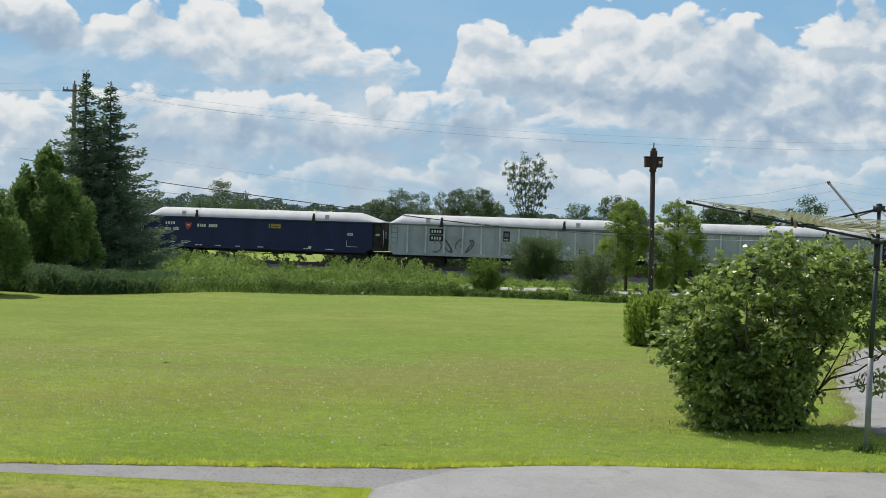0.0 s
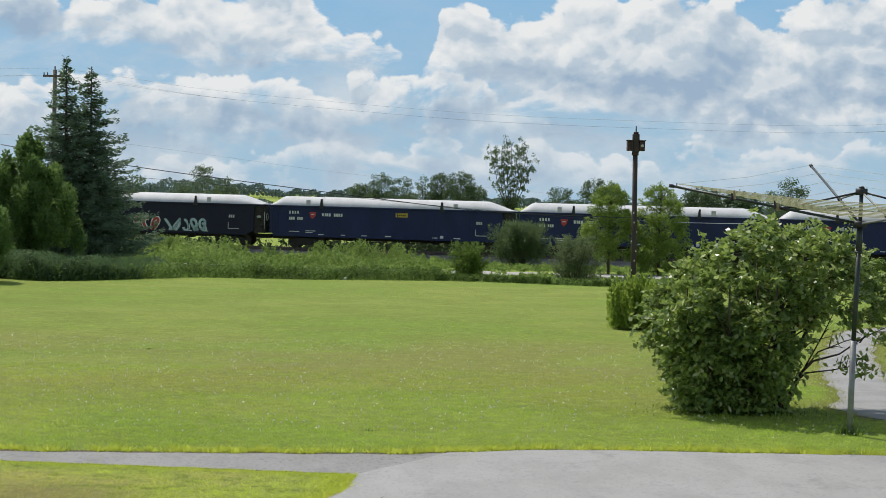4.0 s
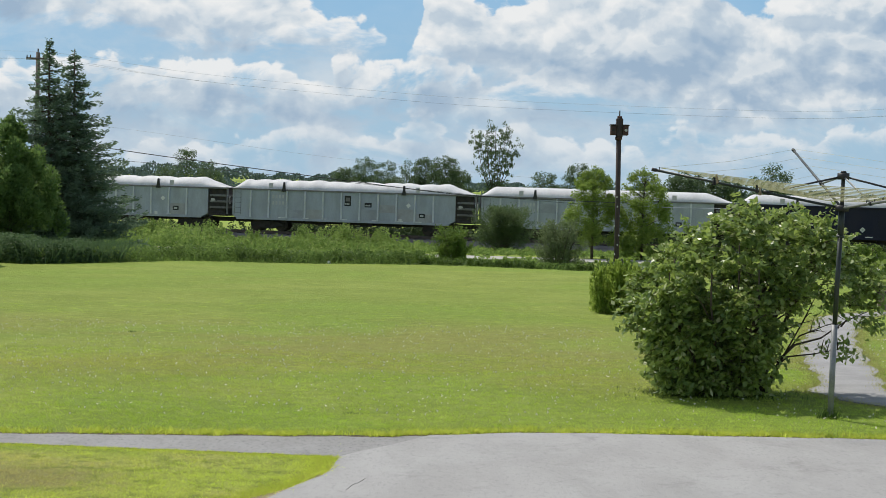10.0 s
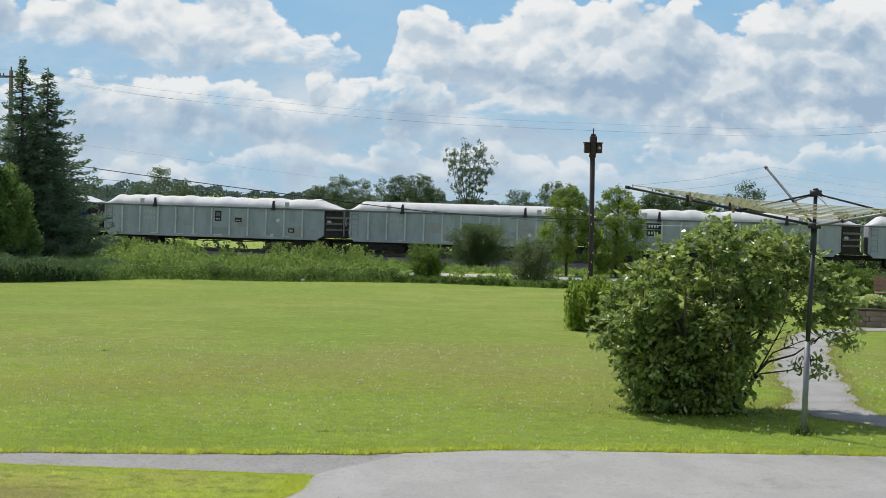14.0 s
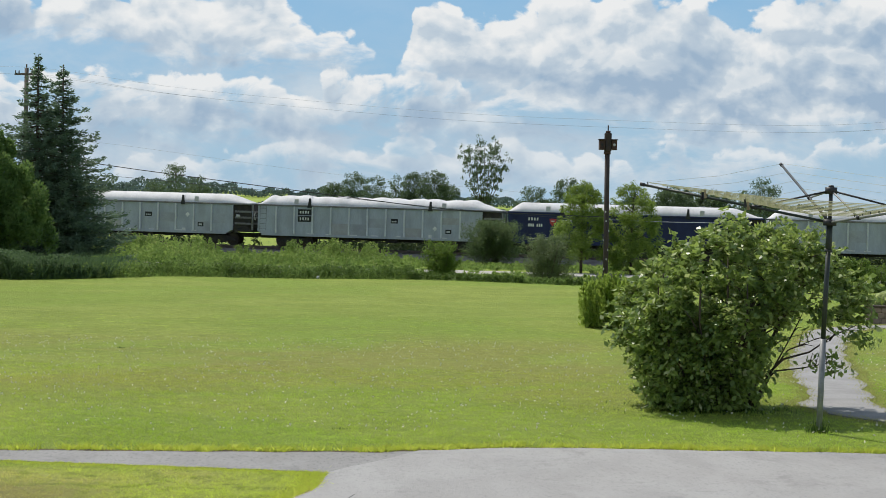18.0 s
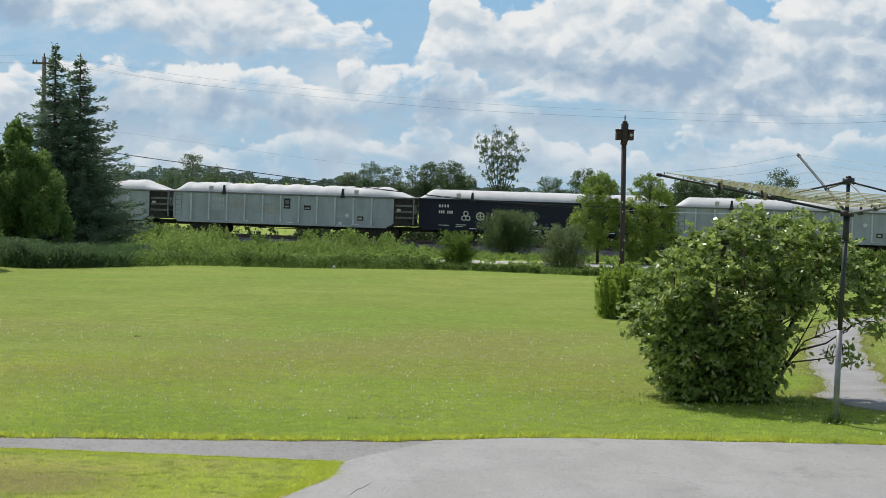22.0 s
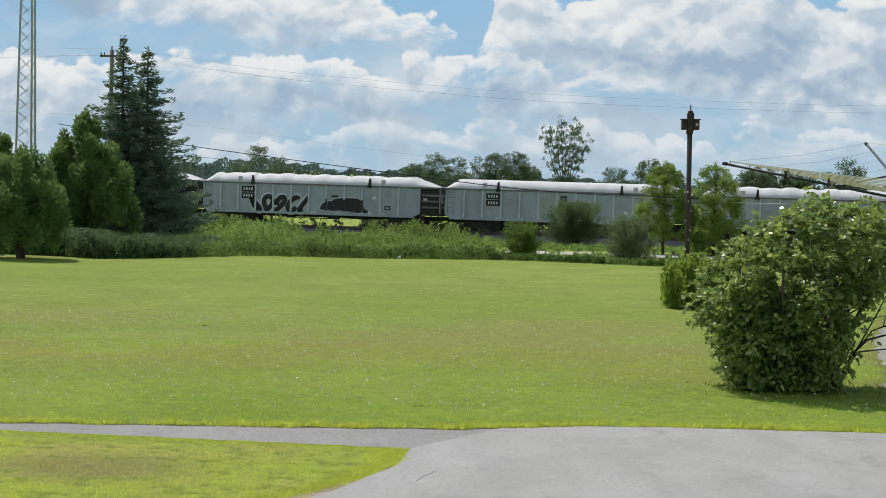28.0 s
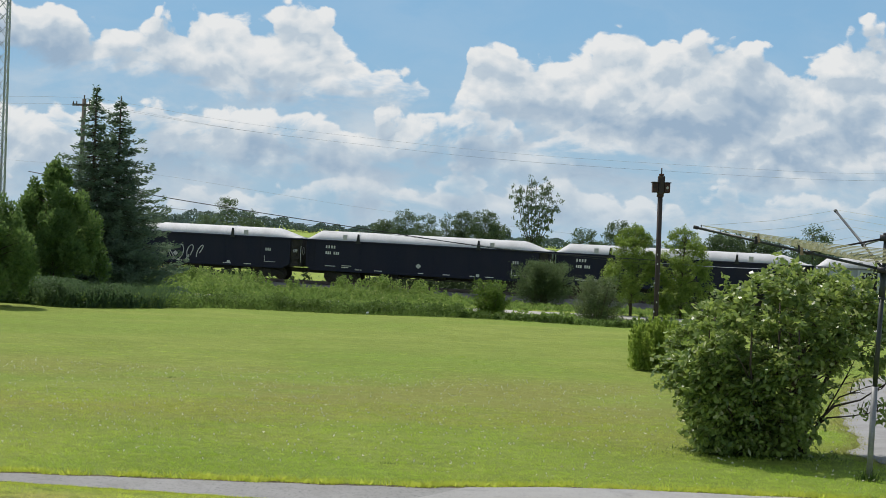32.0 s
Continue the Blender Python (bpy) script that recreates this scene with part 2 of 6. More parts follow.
def lawn_tone(w, pos):
    """The lawn's own tones: long drifts of greener and drier grass, tufts, and the parched near corner."""
    far = w.n("ShaderNodeSeparateXYZ", 1, i_0=pos)
    drift = w.ramp(w.noise(w.n("ShaderNodeMapping", i_0=pos, i_3=(0.17, 0.21, 1.0)), 1.0, 5.0, 0.58, 0.8), 0.38, 0.62)
    patchy = w.ramp(w.noise(w.n("ShaderNodeMapping", i_0=pos, i_3=(0.6, 0.7, 1.0)), 1.0, 5.0, 0.65, 0.5), 0.38, 0.66)
    col = w.mix(drift, GRASS_A, GRASS_B)
    col = w.mix(w.m("MULTIPLY", patchy, 0.75), col, GRASS_C)
    # worn, browner turf in the middle of the lawn
    worn = w.m("MULTIPLY", w.ramp(w.m("ABSOLUTE", w.m("SUBTRACT", far, 20.5)), 6.0, 1.5), w.ramp(w.noise(w.n("ShaderNodeMapping", i_0=pos, i_3=(0.30, 0.34, 1.0)), 1.0, 5.0, 0.6, 0.7), 0.36, 0.60))
    col = w.mix(w.m("MULTIPLY", worn, 0.80), col, GRASS_WORN)
    tuft = w.noise(pos, 5.0, 6.0, 0.72)
    col = w.mix(w.ramp(tuft, 0.50, 0.70, 0.0, 0.46), col, tuple(c * 0.62 for c in GRASS_A))
    col = w.mix(w.ramp(tuft, 0.47, 0.32, 0.0, 0.60), col, GRASS_D)
    near = w.ramp(w.n("ShaderNodeSeparateXYZ", 1, i_0=pos), 12.7, 12.0)
    parched = w.mix(w.ramp(tuft, 0.48, 0.62, 0.0, 0.80), w.mix(patchy, GRASS_NEAR, GRASS_DRY), tuple(c * 0.62 for c in GRASS_B))
    # a scuffed brown spot beside the path
    spot = w.n("ShaderNodeVectorMath", 1, operation="DISTANCE", i_0=w.n("ShaderNodeMapping", i_0=pos, i_3=(0.75, 1.0, 0.0)), i_1=(-1.95, 11.1, 0.0))
    spot = w.ramp(w.m("MULTIPLY_ADD", w.m("SUBTRACT", tuft, 0.5), 1.6, spot), 0.75, 0.15)
    parched = w.mix(w.m("MULTIPLY", spot, 0.75), parched, GRASS_BROWN)
    return w.mix(w.m("MULTIPLY", near, 0.85), col, parched)


def ground_paint():
    """Mown grass: drifts of tone with a fine grain."""
    mat = bpy.data.materials.new("grass_ground")
    mat.use_nodes = True
    w = Tree(mat.node_tree)
    pos = w.n("ShaderNodeTexCoord", 3)
    small = w.noise(pos, 26.0, 4.0, 0.7)
    blade = w.noise(w.n("ShaderNodeMapping", i_0=pos, i_3=(1.0, 0.45, 1.0)), 95.0, 3.0, 0.7)
    col = lawn_tone(w, pos)
    col = w.mix(w.ramp(small, 0.45, 0.72, 0.0, 0.30), col, tuple(c * 0.6 for c in GRASS_A))
    col = w.mix(w.ramp(blade, 0.55, 0.8, 0.0, 0.4), col, GRASS_D)
    rel = w.bump(0.8, 0.05, w.m("ADD", small, blade))
    bsdf = w.n("ShaderNodeBsdfPrincipled", None)
    bsdf.inputs["Roughness"].default_value = 0.85
    bsdf.inputs["Specular IOR Level"].default_value = 0.15
    w.t.links.new(col, bsdf.inputs["Base Color"])
    w.t.links.new(rel, bsdf.inputs["Normal"])
    w.n("ShaderNodeOutputMaterial", None, i_0=bsdf.outputs[0])
    return mat


def blade_paint():
    """Single lawn blades, in the lawn's tones, each a little lighter or darker."""
    mat = bpy.data.materials.new("grass_blades")
    mat.use_nodes = True
    w = Tree(mat.node_tree)
    own = w.n("ShaderNodeNewGeometry", 8)
    col = lawn_tone(w, w.n("ShaderNodeTexCoord", 3))
    col = w.mix(w.ramp(own, 0.0, 0.4, 0.16, 0.0, "LINEAR"), col, tuple(c * 0.6 for c in GRASS_A))
    col = w.mix(w.ramp(own, 0.8, 1.0, 0.0, 0.35, "LINEAR"), col, GRASS_D)
    col = w.n("ShaderNodeVectorMath", operation="SCALE", i_0=col, i_3=1.8)
    flat = w.n("ShaderNodeBsdfDiffuse", i_0=col)
    thin = w.n("ShaderNodeBsdfTranslucent", i_0=col)
    w.n("ShaderNodeOutputMaterial", None, i_0=w.n("ShaderNodeMixShader", i_0=0.5, i_1=flat, i_2=thin))
    return mat


def asphalt_paint(name="asphalt", coarse=0.42, tone=1.0):
    """Old asphalt: worn streaks along the drive, pale stones, dark seams of dust."""
    mat = bpy.data.materials.new(name)
    mat.use_nodes = True
    w = Tree(mat.node_tree)
    pos = w.n("ShaderNodeTexCoord", 3)
    streak = w.ramp(w.noise(w.n("ShaderNodeMapping", i_0=pos, i_3=(1.1, 0.45, 1.0)), 1.6, 6.0, 0.66, 0.4), 0.36, 0.66)
    worn = w.ramp(w.noise(pos, 0.7, 4.0, 0.6), 0.35, 0.65)
    grit = w.noise(w.n("ShaderNodeMapping", i_0=pos, i_3=(1.0, 0.35, 1.0)), 34.0, 5.0, 0.75)
    smudge = w.ramp(w.noise(w.n("ShaderNodeMapping", i_0=pos, i_3=(1.0, 0.8, 1.0)), 1.9, 9.0, 0.72, 0.3), 0.53, 0.70)
    stone = w.noise(pos, 90.0, 2.0, 0.5)
    col = w.mix(streak, (0.322, 0.317, 0.308), (0.268, 0.263, 0.254))
    col = w.mix(w.m("MULTIPLY", worn, 0.35), col, (0.285, 0.275, 0.265))
    col = w.mix(w.m("MULTIPLY", smudge, 0.68), col, (0.185, 0.18, 0.172))
    col = w.mix(w.ramp(grit, 0.48, 0.74, 0.0, coarse), col, (0.14, 0.14, 0.142))
    col = w.mix(w.ramp(stone, 0.66, 0.78, 0.0, 0.7), col, (0.46, 0.455, 0.45))
    bsdf = w.n("ShaderNodeBsdfPrincipled", None)
    bsdf.inputs["Roughness"].default_value = 0.88
    col = w.n("ShaderNodeVectorMath", operation="SCALE", i_0=col, i_3=tone)
    w.t.links.new(col, bsdf.inputs["Base Color"])
    w.t.links.new(w.bump(0.6, 0.008, grit), bsdf.inputs["Normal"])
    w.n("ShaderNodeOutputMaterial", None, i_0=bsdf.outputs[0])
    return mat


GRASS_A, GRASS_B, GRASS_C, GRASS_D = (0.236, 0.335, 0.046), (0.300, 0.358, 0.068), (0.222, 0.290, 0.046), (0.400, 0.465, 0.105)
GRASS_WORN, GRASS_BROWN = (0.290, 0.284, 0.076), (0.270, 0.215, 0.105)
GRASS_NEAR, GRASS_DRY = (0.382, 0.440, 0.070), (0.430, 0.405, 0.125)
M_GROUND = ground_paint()
M_BLADE = blade_paint()
M_BLADE_YELLOW = leafy("edge_grass", (0.40, 0.49, 0.055), (0.60, 0.66, 0.105), 0.62, 0.6, 0.8, (0.42, 0.36, 0.14))
M_BLADE_DRY = leafy("dry_edge_grass", (0.30, 0.33, 0.085), (0.46, 0.45, 0.17), 0.5, 0.7, 0.8)
M_WEED = leafy("weeds", (0.094, 0.168, 0.042), (0.205, 0.298, 0.074), 0.55, 0.6, 0.12)
M_RANK = leafy("rank_grass", (0.070, 0.130, 0.056), (0.125, 0.195, 0.080), 0.42, 0.6, 0.25)
M_WEED_DARK = leafy("dark_weeds", (0.062, 0.115, 0.024), (0.135, 0.205, 0.042), 0.4, 0.6, 0.2)
# leaf colour darkened in place of the shadow behind the train
M_BRUSH = leafy("shade_coloured_brush", (0.035, 0.058, 0.026), (0.075, 0.105, 0.045), 0.2, 0.8, 0.3)
M_GOLDEN = leafy("goldenrod", (0.118, 0.206, 0.048), (0.266, 0.362, 0.090), 0.54, 0.7, 0.2, (0.40, 0.43, 0.16), 0.15, 0.92)
# the rare pale third tone paints leaf highlights, and passes for tan clusters too
M_BUSH = leafy("lilac_leaves", (0.062, 0.128, 0.040), (0.385, 0.485, 0.115), 0.42, 0.38, 1.2, (0.54, 0.56, 0.30), 0.50, 0.93)
M_SHRUB = leafy("shrub_leaves", (0.080, 0.150, 0.026), (0.200, 0.290, 0.055), 0.45, 0.5, 0.8)
M_SUMAC = leafy("young_tree_leaves", (0.110, 0.190, 0.036), (0.310, 0.405, 0.080), 0.44, 0.5, 0.6)
M_SPEAR = leafy("bright_shoots", (0.150, 0.245, 0.040), (0.390, 0.490, 0.095), 0.55, 0.5, 0.8)
M_GREY_SHRUB = leafy("willow_leaves", (0.085, 0.130, 0.050), (0.210, 0.260, 0.120), 0.4, 0.5, 0.5)
M_DARK_SHRUB = leafy("dark_shrub_leaves", (0.075, 0.120, 0.048), (0.150, 0.205, 0.085), 0.45, 0.6, 0.5)
M_CEDAR = leafy("cedar_sprays", (0.066, 0.138, 0.044), (0.205, 0.305, 0.088), 0.46, 0.65, 0.7)
M_SPRUCE = leafy("spruce_needles", (0.086, 0.142, 0.098), (0.195, 0.268, 0.165), 0.42, 0.6, 0.7)
# both greens are lightened to stand for aerial haze
M_FAR = leafy("hazed_far_leaves", (0.068, 0.112, 0.062), (0.150, 0.205, 0.098), 0.4, 0.7, 0.06)
# paler and bluer greens: the haze of the distance is mixed into the colour
M_FARTHER = leafy("hazed_forest", (0.090, 0.140, 0.130), (0.135, 0.185, 0.160), 0.3, 0.9, 0.02)
M_BARK = paint("bark", (0.115, 0.085, 0.06), (0.05, 0.04, 0.03), 0.9, scale=8, fine=50, bump=0.6, stretch=(1, 1, 0.2))
M_ASPHALT = asphalt_paint()
M_PATH = asphalt_paint("old_path_asphalt", 1.0, 0.80)
M_CRACK = paint("crack", (0.15, 0.15, 0.145), rough=0.95)
M_EARTH = paint("earth", (0.09, 0.065, 0.035), (0.05, 0.04, 0.02), 0.95, bump=0.6)
M_DIRT = paint("gravelly_soil", (0.36, 0.29, 0.21), (0.22, 0.17, 0.12), 0.95, scale=6, fine=70, bump=0.8)
M_CONCRETE = paint("concrete_walk", (0.30, 0.295, 0.29), (0.235, 0.23, 0.225), 0.9, scale=2.2, fine=40, bump=0.4, depth=0.006)
M_GRAVEL = paint("gravel_road", (0.42, 0.40, 0.37), (0.33, 0.31, 0.28), 0.95, scale=0.5, fine=12, bump=0.5)
M_BALLAST = paint("ballast", (0.21, 0.20, 0.195), (0.13, 0.12, 0.115), 0.95, scale=1.2, fine=9, bump=1.0, depth=0.05)
M_TIE = paint("sleeper_wood", (0.06, 0.05, 0.04), rough=0.95, bump=0.5)
M_RAIL = paint("rail_steel", (0.16, 0.12, 0.10), (0.09, 0.07, 0.06), 0.5, 0.6)
M_GREY = paint("grey_car_paint", (0.412, 0.448, 0.520), (0.315, 0.336, 0.380), 0.62, scale=0.9, fine=14, bump=0.1, stretch=(1.5, 1.5, 0.45), each=0.3)
M_GREY_NEW = paint("repainted_grey", (0.375, 0.395, 0.445), (0.300, 0.31, 0.34), 0.6, scale=1.2, fine=14)
M_GREY_RUST = paint("rust_stain", (0.400, 0.402, 0.420), (0.335, 0.33, 0.335), 0.75, scale=2.5, fine=14)
M_GREY_RIB = paint("pale_grey_rib", (0.60, 0.625, 0.665), (0.50, 0.515, 0.54), 0.62, scale=1.2, fine=14)
M_GREY_DARK = paint("weathered_grey", (0.20, 0.20, 0.205), (0.13, 0.12, 0.115), 0.7, scale=1.5, fine=20)
M_NAVY = paint("navy_car_paint", (0.024, 0.033, 0.098), (0.020, 0.025, 0.072), 0.65, scale=0.8, fine=15, bump=0.08, stretch=(1.5, 1.5, 0.5), each=0.3, spec=0.25)
# the black is raised a little, with haze over the cars in its colour
M_BLACK = paint("black_car_paint", (0.019, 0.022, 0.042), (0.027, 0.027, 0.044), 0.7, scale=0.8, fine=15, bump=0.08, stretch=(1.5, 1.5, 0.5), each=0.4, spec=0.15)
M_COVER = paint("white_cover", (0.62, 0.625, 0.635), (0.48, 0.48, 0.485), 0.7, scale=0.8, fine=9, bump=0.12, stretch=(1.0, 1.0, 0.5), each=0.35)
M_PATCH = paint("grey_patch", (0.53, 0.525, 0.505), (0.42, 0.41, 0.385), rough=0.7, scale=4)
M_UNDER = paint("underframe_black", (0.022, 0.020, 0.019), (0.045, 0.036, 0.03), 0.8)
M_WHEEL = paint("wheel_steel", (0.07, 0.055, 0.045), (0.04, 0.03, 0.026), 0.6, 0.5)
M_WHITE = paint("white_marking", (0.72, 0.72, 0.70), (0.55, 0.55, 0.54), 0.7)
M_PALE = paint("faded_marking", (0.52, 0.52, 0.53), (0.42, 0.42, 0.43), 0.7)
M_INK = paint("black_marking", (0.012, 0.012, 0.014), (0.03, 0.03, 0.03), 0.6)
M_YELLOW = paint("yellow_marking", (0.46, 0.33, 0.04), (0.36, 0.25, 0.03), 0.7)
M_RED = paint("red_marking", (0.50, 0.05, 0.05), (0.38, 0.05, 0.05), 0.7)
M_TEAL = paint("pale_blue_spray", (0.45, 0.58, 0.60), (0.30, 0.42, 0.45), 0.7)
M_POST = paint("rusty_brown_post", (0.062, 0.042, 0.040), (0.040, 0.030, 0.031), 0.8, scale=5, fine=60, bump=0.3)
M_BOX = paint("dark_red_wood", (0.090, 0.038, 0.032), (0.05, 0.028, 0.026), 0.8, scale=5, fine=40, bump=0.3)
M_UTIL = paint("weathered_pole", (0.16, 0.13, 0.11), (0.09, 0.075, 0.065), 0.9, scale=4, fine=40, bump=0.5, stretch=(1, 1, 0.15))
M_WIRE = paint("wire", (0.03, 0.03, 0.035), rough=0.6)
M_FAINT = paint("weathered_wire", (0.44, 0.47, 0.52), rough=0.6)
M_TOWER = paint("galvanised_steel", (0.44, 0.48, 0.54), (0.34, 0.37, 0.42), 0.5)
M_DARKPIPE = paint("dark_green_pipe", (0.022, 0.034, 0.030), (0.04, 0.045, 0.04), 0.45, 0.2)
M_PIPE = paint("grey_pipe", (0.30, 0.31, 0.31), (0.20, 0.20, 0.20), 0.5, 0.4, scale=6)
M_GREYPIPE = paint("dull_grey_pipe", (0.055, 0.060, 0.064), (0.04, 0.043, 0.046), 0.5, 0.3)
M_PLASTIC = paint("black_plastic", (0.02, 0.02, 0.022), rough=0.5)
M_CORD = paint("yellowed_cord", (0.60, 0.57, 0.34), (0.48, 0.45, 0.26), 0.7)
M_PEG = paint("wooden_peg", (0.38, 0.30, 0.18), (0.25, 0.19, 0.11), 0.8)
M_BRICK = paint("planter_block", (0.37, 0.27, 0.205), (0.28, 0.20, 0.155), 0.9, scale=3, fine=30, bump=0.5, each=0.6)
M_CAP = paint("planter_cap", (0.10, 0.075, 0.06), (0.07, 0.05, 0.04), 0.8)
M_BENCH = paint("bench_wood", (0.33, 0.19, 0.135), (0.24, 0.14, 0.10), 0.8, scale=3, fine=25, stretch=(0.3, 1, 1), each=0.4)
M_OCHRE = paint("ochre_board", (0.42, 0.25, 0.05), (0.33, 0.2, 0.04), 0.8)
M_CLAY = paint("clay_pot", (0.50, 0.36, 0.24), (0.42, 0.30, 0.20), 0.8, scale=8)
M_LIME = leafy("lime_foliage", (0.46, 0.54, 0.20), (0.70, 0.75, 0.40), 0.5, 0.6, 2.0)
M_PETAL_RED = leafy("red_petals", (0.62, 0.02, 0.02), (0.80, 0.05, 0.05), 0.5, 0.6, 4.0)
M_PETAL_WHITE = leafy("white_petals", (0.74, 0.74, 0.71), (0.86, 0.86, 0.83), 0.5, 0.6, 4.0)
M_CLOVER = leafy("clover_heads", (0.56, 0.56, 0.36), (0.76, 0.76, 0.58), 0.2, 0.8, 1.0)


# ---- mesh tools ----
RNG = np.random.default_rng(11)


def raw(name, verts, faces, material, smooth=False):
    """A mesh from arrays of corners and of equal-sized faces."""
    verts, faces = np.asarray(verts, np.float32), np.asarray(faces, np.int32)
    me = bpy.data.meshes.new(name)
    me.vertices.add(len(verts))
    me.vertices.foreach_set("co", verts.ravel())
    n, k = faces.shape
    me.loops.add(n * k)
    me.loops.foreach_set("vertex_index", faces.ravel())
    me.polygons.add(n)
    me.polygons.foreach_set("loop_start", np.arange(0, n * k, k, dtype=np.int32))
    if smooth:
        me.polygons.foreach_set("use_smooth", np.ones(n, bool))
    me.materials.append(material)
    me.update(calc_edges=True)
    return me


def done(name, bm, material, smooth=False):
    me = bpy.data.meshes.new(name)
    bmesh.ops.recalc_face_normals(bm, faces=bm.faces[:])
    bm.to_mesh(me)
    bm.free()
    me.materials.append(material)
    if smooth:
        me.polygons.foreach_set("use_smooth", np.ones(len(me.polygons), bool))
    return me


def add_box(bm, x0, x1, y0, y1, z0, z1, bevel=0.0):
    vs = [bm.verts.new((x, y, z)) for x in (x0, x1) for y in (y0, y1) for z in (z0, z1)]
    fs = [bm.faces.new([vs[i] for i in f]) for f in ((0, 1, 3, 2), (4, 6, 7, 5), (0, 4, 5, 1), (2, 3, 7, 6), (0, 2, 6, 4), (1, 5, 7, 3))]
    if bevel:
        es = list({e for f in fs for e in f.edges})
        bmesh.ops.bevel(bm, geom=es, offset=bevel, segments=1, affect="EDGES")
    return bm


def box(name, x0, x1, y0, y1, z0, z1, material, bevel=0.008):
    return done(name, add_box(bmesh.new(), x0, x1, y0, y1, z0, z1, bevel), material)


def tube(name, points, radius, material, sides=8, end=None, caps=True):
    """A round bar along points; radius shrinks to end."""
    pts = [Vector(p) for p in points]
    n = len(pts)
    verts, faces = [], []
    for i, p in enumerate(pts):
        d = (pts[min(i + 1, n - 1)] - pts[max(i - 1, 0)]).normalized()
        u = d.cross(Vector((0.31, 0.17, 0.93)) if abs(d.z) < 0.9 else Vector((1, 0.2, 0))).normalized()
        v = d.cross(u)
        r = radius if end is None else radius + (end - radius) * i / max(1, n - 1)
        verts += [p + (u * math.cos(a) + v * math.sin(a)) * r for a in [2 * math.pi * k / sides for k in range(sides)]]
    for i in range(n - 1):
        for k in range(sides):
            faces.append((i * sides + k, i * sides + (k + 1) % sides, (i + 1) * sides + (k + 1) % sides, (i + 1) * sides + k))
    if caps:
        faces += [tuple(range(sides - 1, -1, -1)), tuple(range((n - 1) * sides, n * sides))]
    me = bpy.data.meshes.new(name)
    me.from_pydata([tuple(q) for q in verts], [], faces)
    me.materials.append(material)
    me.polygons.foreach_set("use_smooth", [len(f) == 4 and sides > 5 for f in faces])
    return me


def prism(name, outline, y0, y1, material, bevel=0.0):
    """An outline in x and z, pushed from y0 to y1."""
    bm = bmesh.new()
    a = [bm.verts.new((x, y0, z)) for x, z in outline]
    b = [bm.verts.new((x, y1, z)) for x, z in outline]
    bm.faces.new(a), bm.faces.new(b[::-1])
    for i in range(len(a)):
        j = (i + 1) % len(a)
        bm.faces.new((a[j], a[i], b[i], b[j]))
    if bevel:
        bmesh.ops.bevel(bm, geom=bm.edges[:], offset=bevel, segments=1, affect="EDGES")
    return done(name, bm, material)


def part(name, me, parent, label="", at=(0, 0, 0), turn=(0, 0, 0)):
    ob = new(name, me)
    ob.parent = parent
    ob.location, ob.rotation_euler = at, [radians(a) for a in turn]
    if label:
        tagged(ob, label)
    return ob


def thing(name, label, category, at=(0, 0, 0), turn=0.0, group="", kind="", me=None):
    ob = new(name, me)
    ob.location, ob.rotation_euler = at, (0, 0, radians(turn))
    return tagged(ob, label, category, group, kind)


# ---- leaves ----
def leaf_faces(points, length, width, lean=0.6, out=None, fold=0.25, level=0.0):
    """Two-sided kite leaves at points, of mixed sizes; out: the ways that they point; level: how far their faces turn to the sky."""
    n = len(points)
    d = RNG.normal(size=(n, 3))
    if out is not None:
        d = d * lean + out
    d /= np.linalg.norm(d, axis=1, keepdims=True) + 1e-9
    s = np.cross(d, RNG.normal(size=(n, 3)) * (1 - level) + np.array([0, 0, 2.0 * level]))
    s /= np.linalg.norm(s, axis=1, keepdims=True) + 1e-9
    up = np.cross(d, s)
    L = (length * RNG.uniform(0.6, 1.3, n))[:, None]
    W = (width * RNG.uniform(0.6, 1.3, n))[:, None]
    base, tip = points - d * L * 0.5, points + d * L * 0.5
    mid = points + up * W * fold
    V = np.stack([base, mid + s * W * 0.5, tip, mid - s * W * 0.5], 1).reshape(-1, 3)
    F = np.arange(4 * n).reshape(n, 4)
    return V, F


def in_balls(n, balls, shell=0.5):
    """Points in balls (x, y, z, rx, ry, rz), thicker towards the skin, and the way outwards."""
    b = np.asarray(balls, float)
    vol = (b[:, 3] * b[:, 4] * b[:, 5]) ** 0.67
    pick = RNG.choice(len(b), n, p=vol / vol.sum())
    d = RNG.normal(size=(n, 3))
    d /= np.linalg.norm(d, axis=1, keepdims=True)
    r = RNG.uniform(0, 1, n) ** shell
    return b[pick, :3] + d * r[:, None] * b[pick, 3:], d


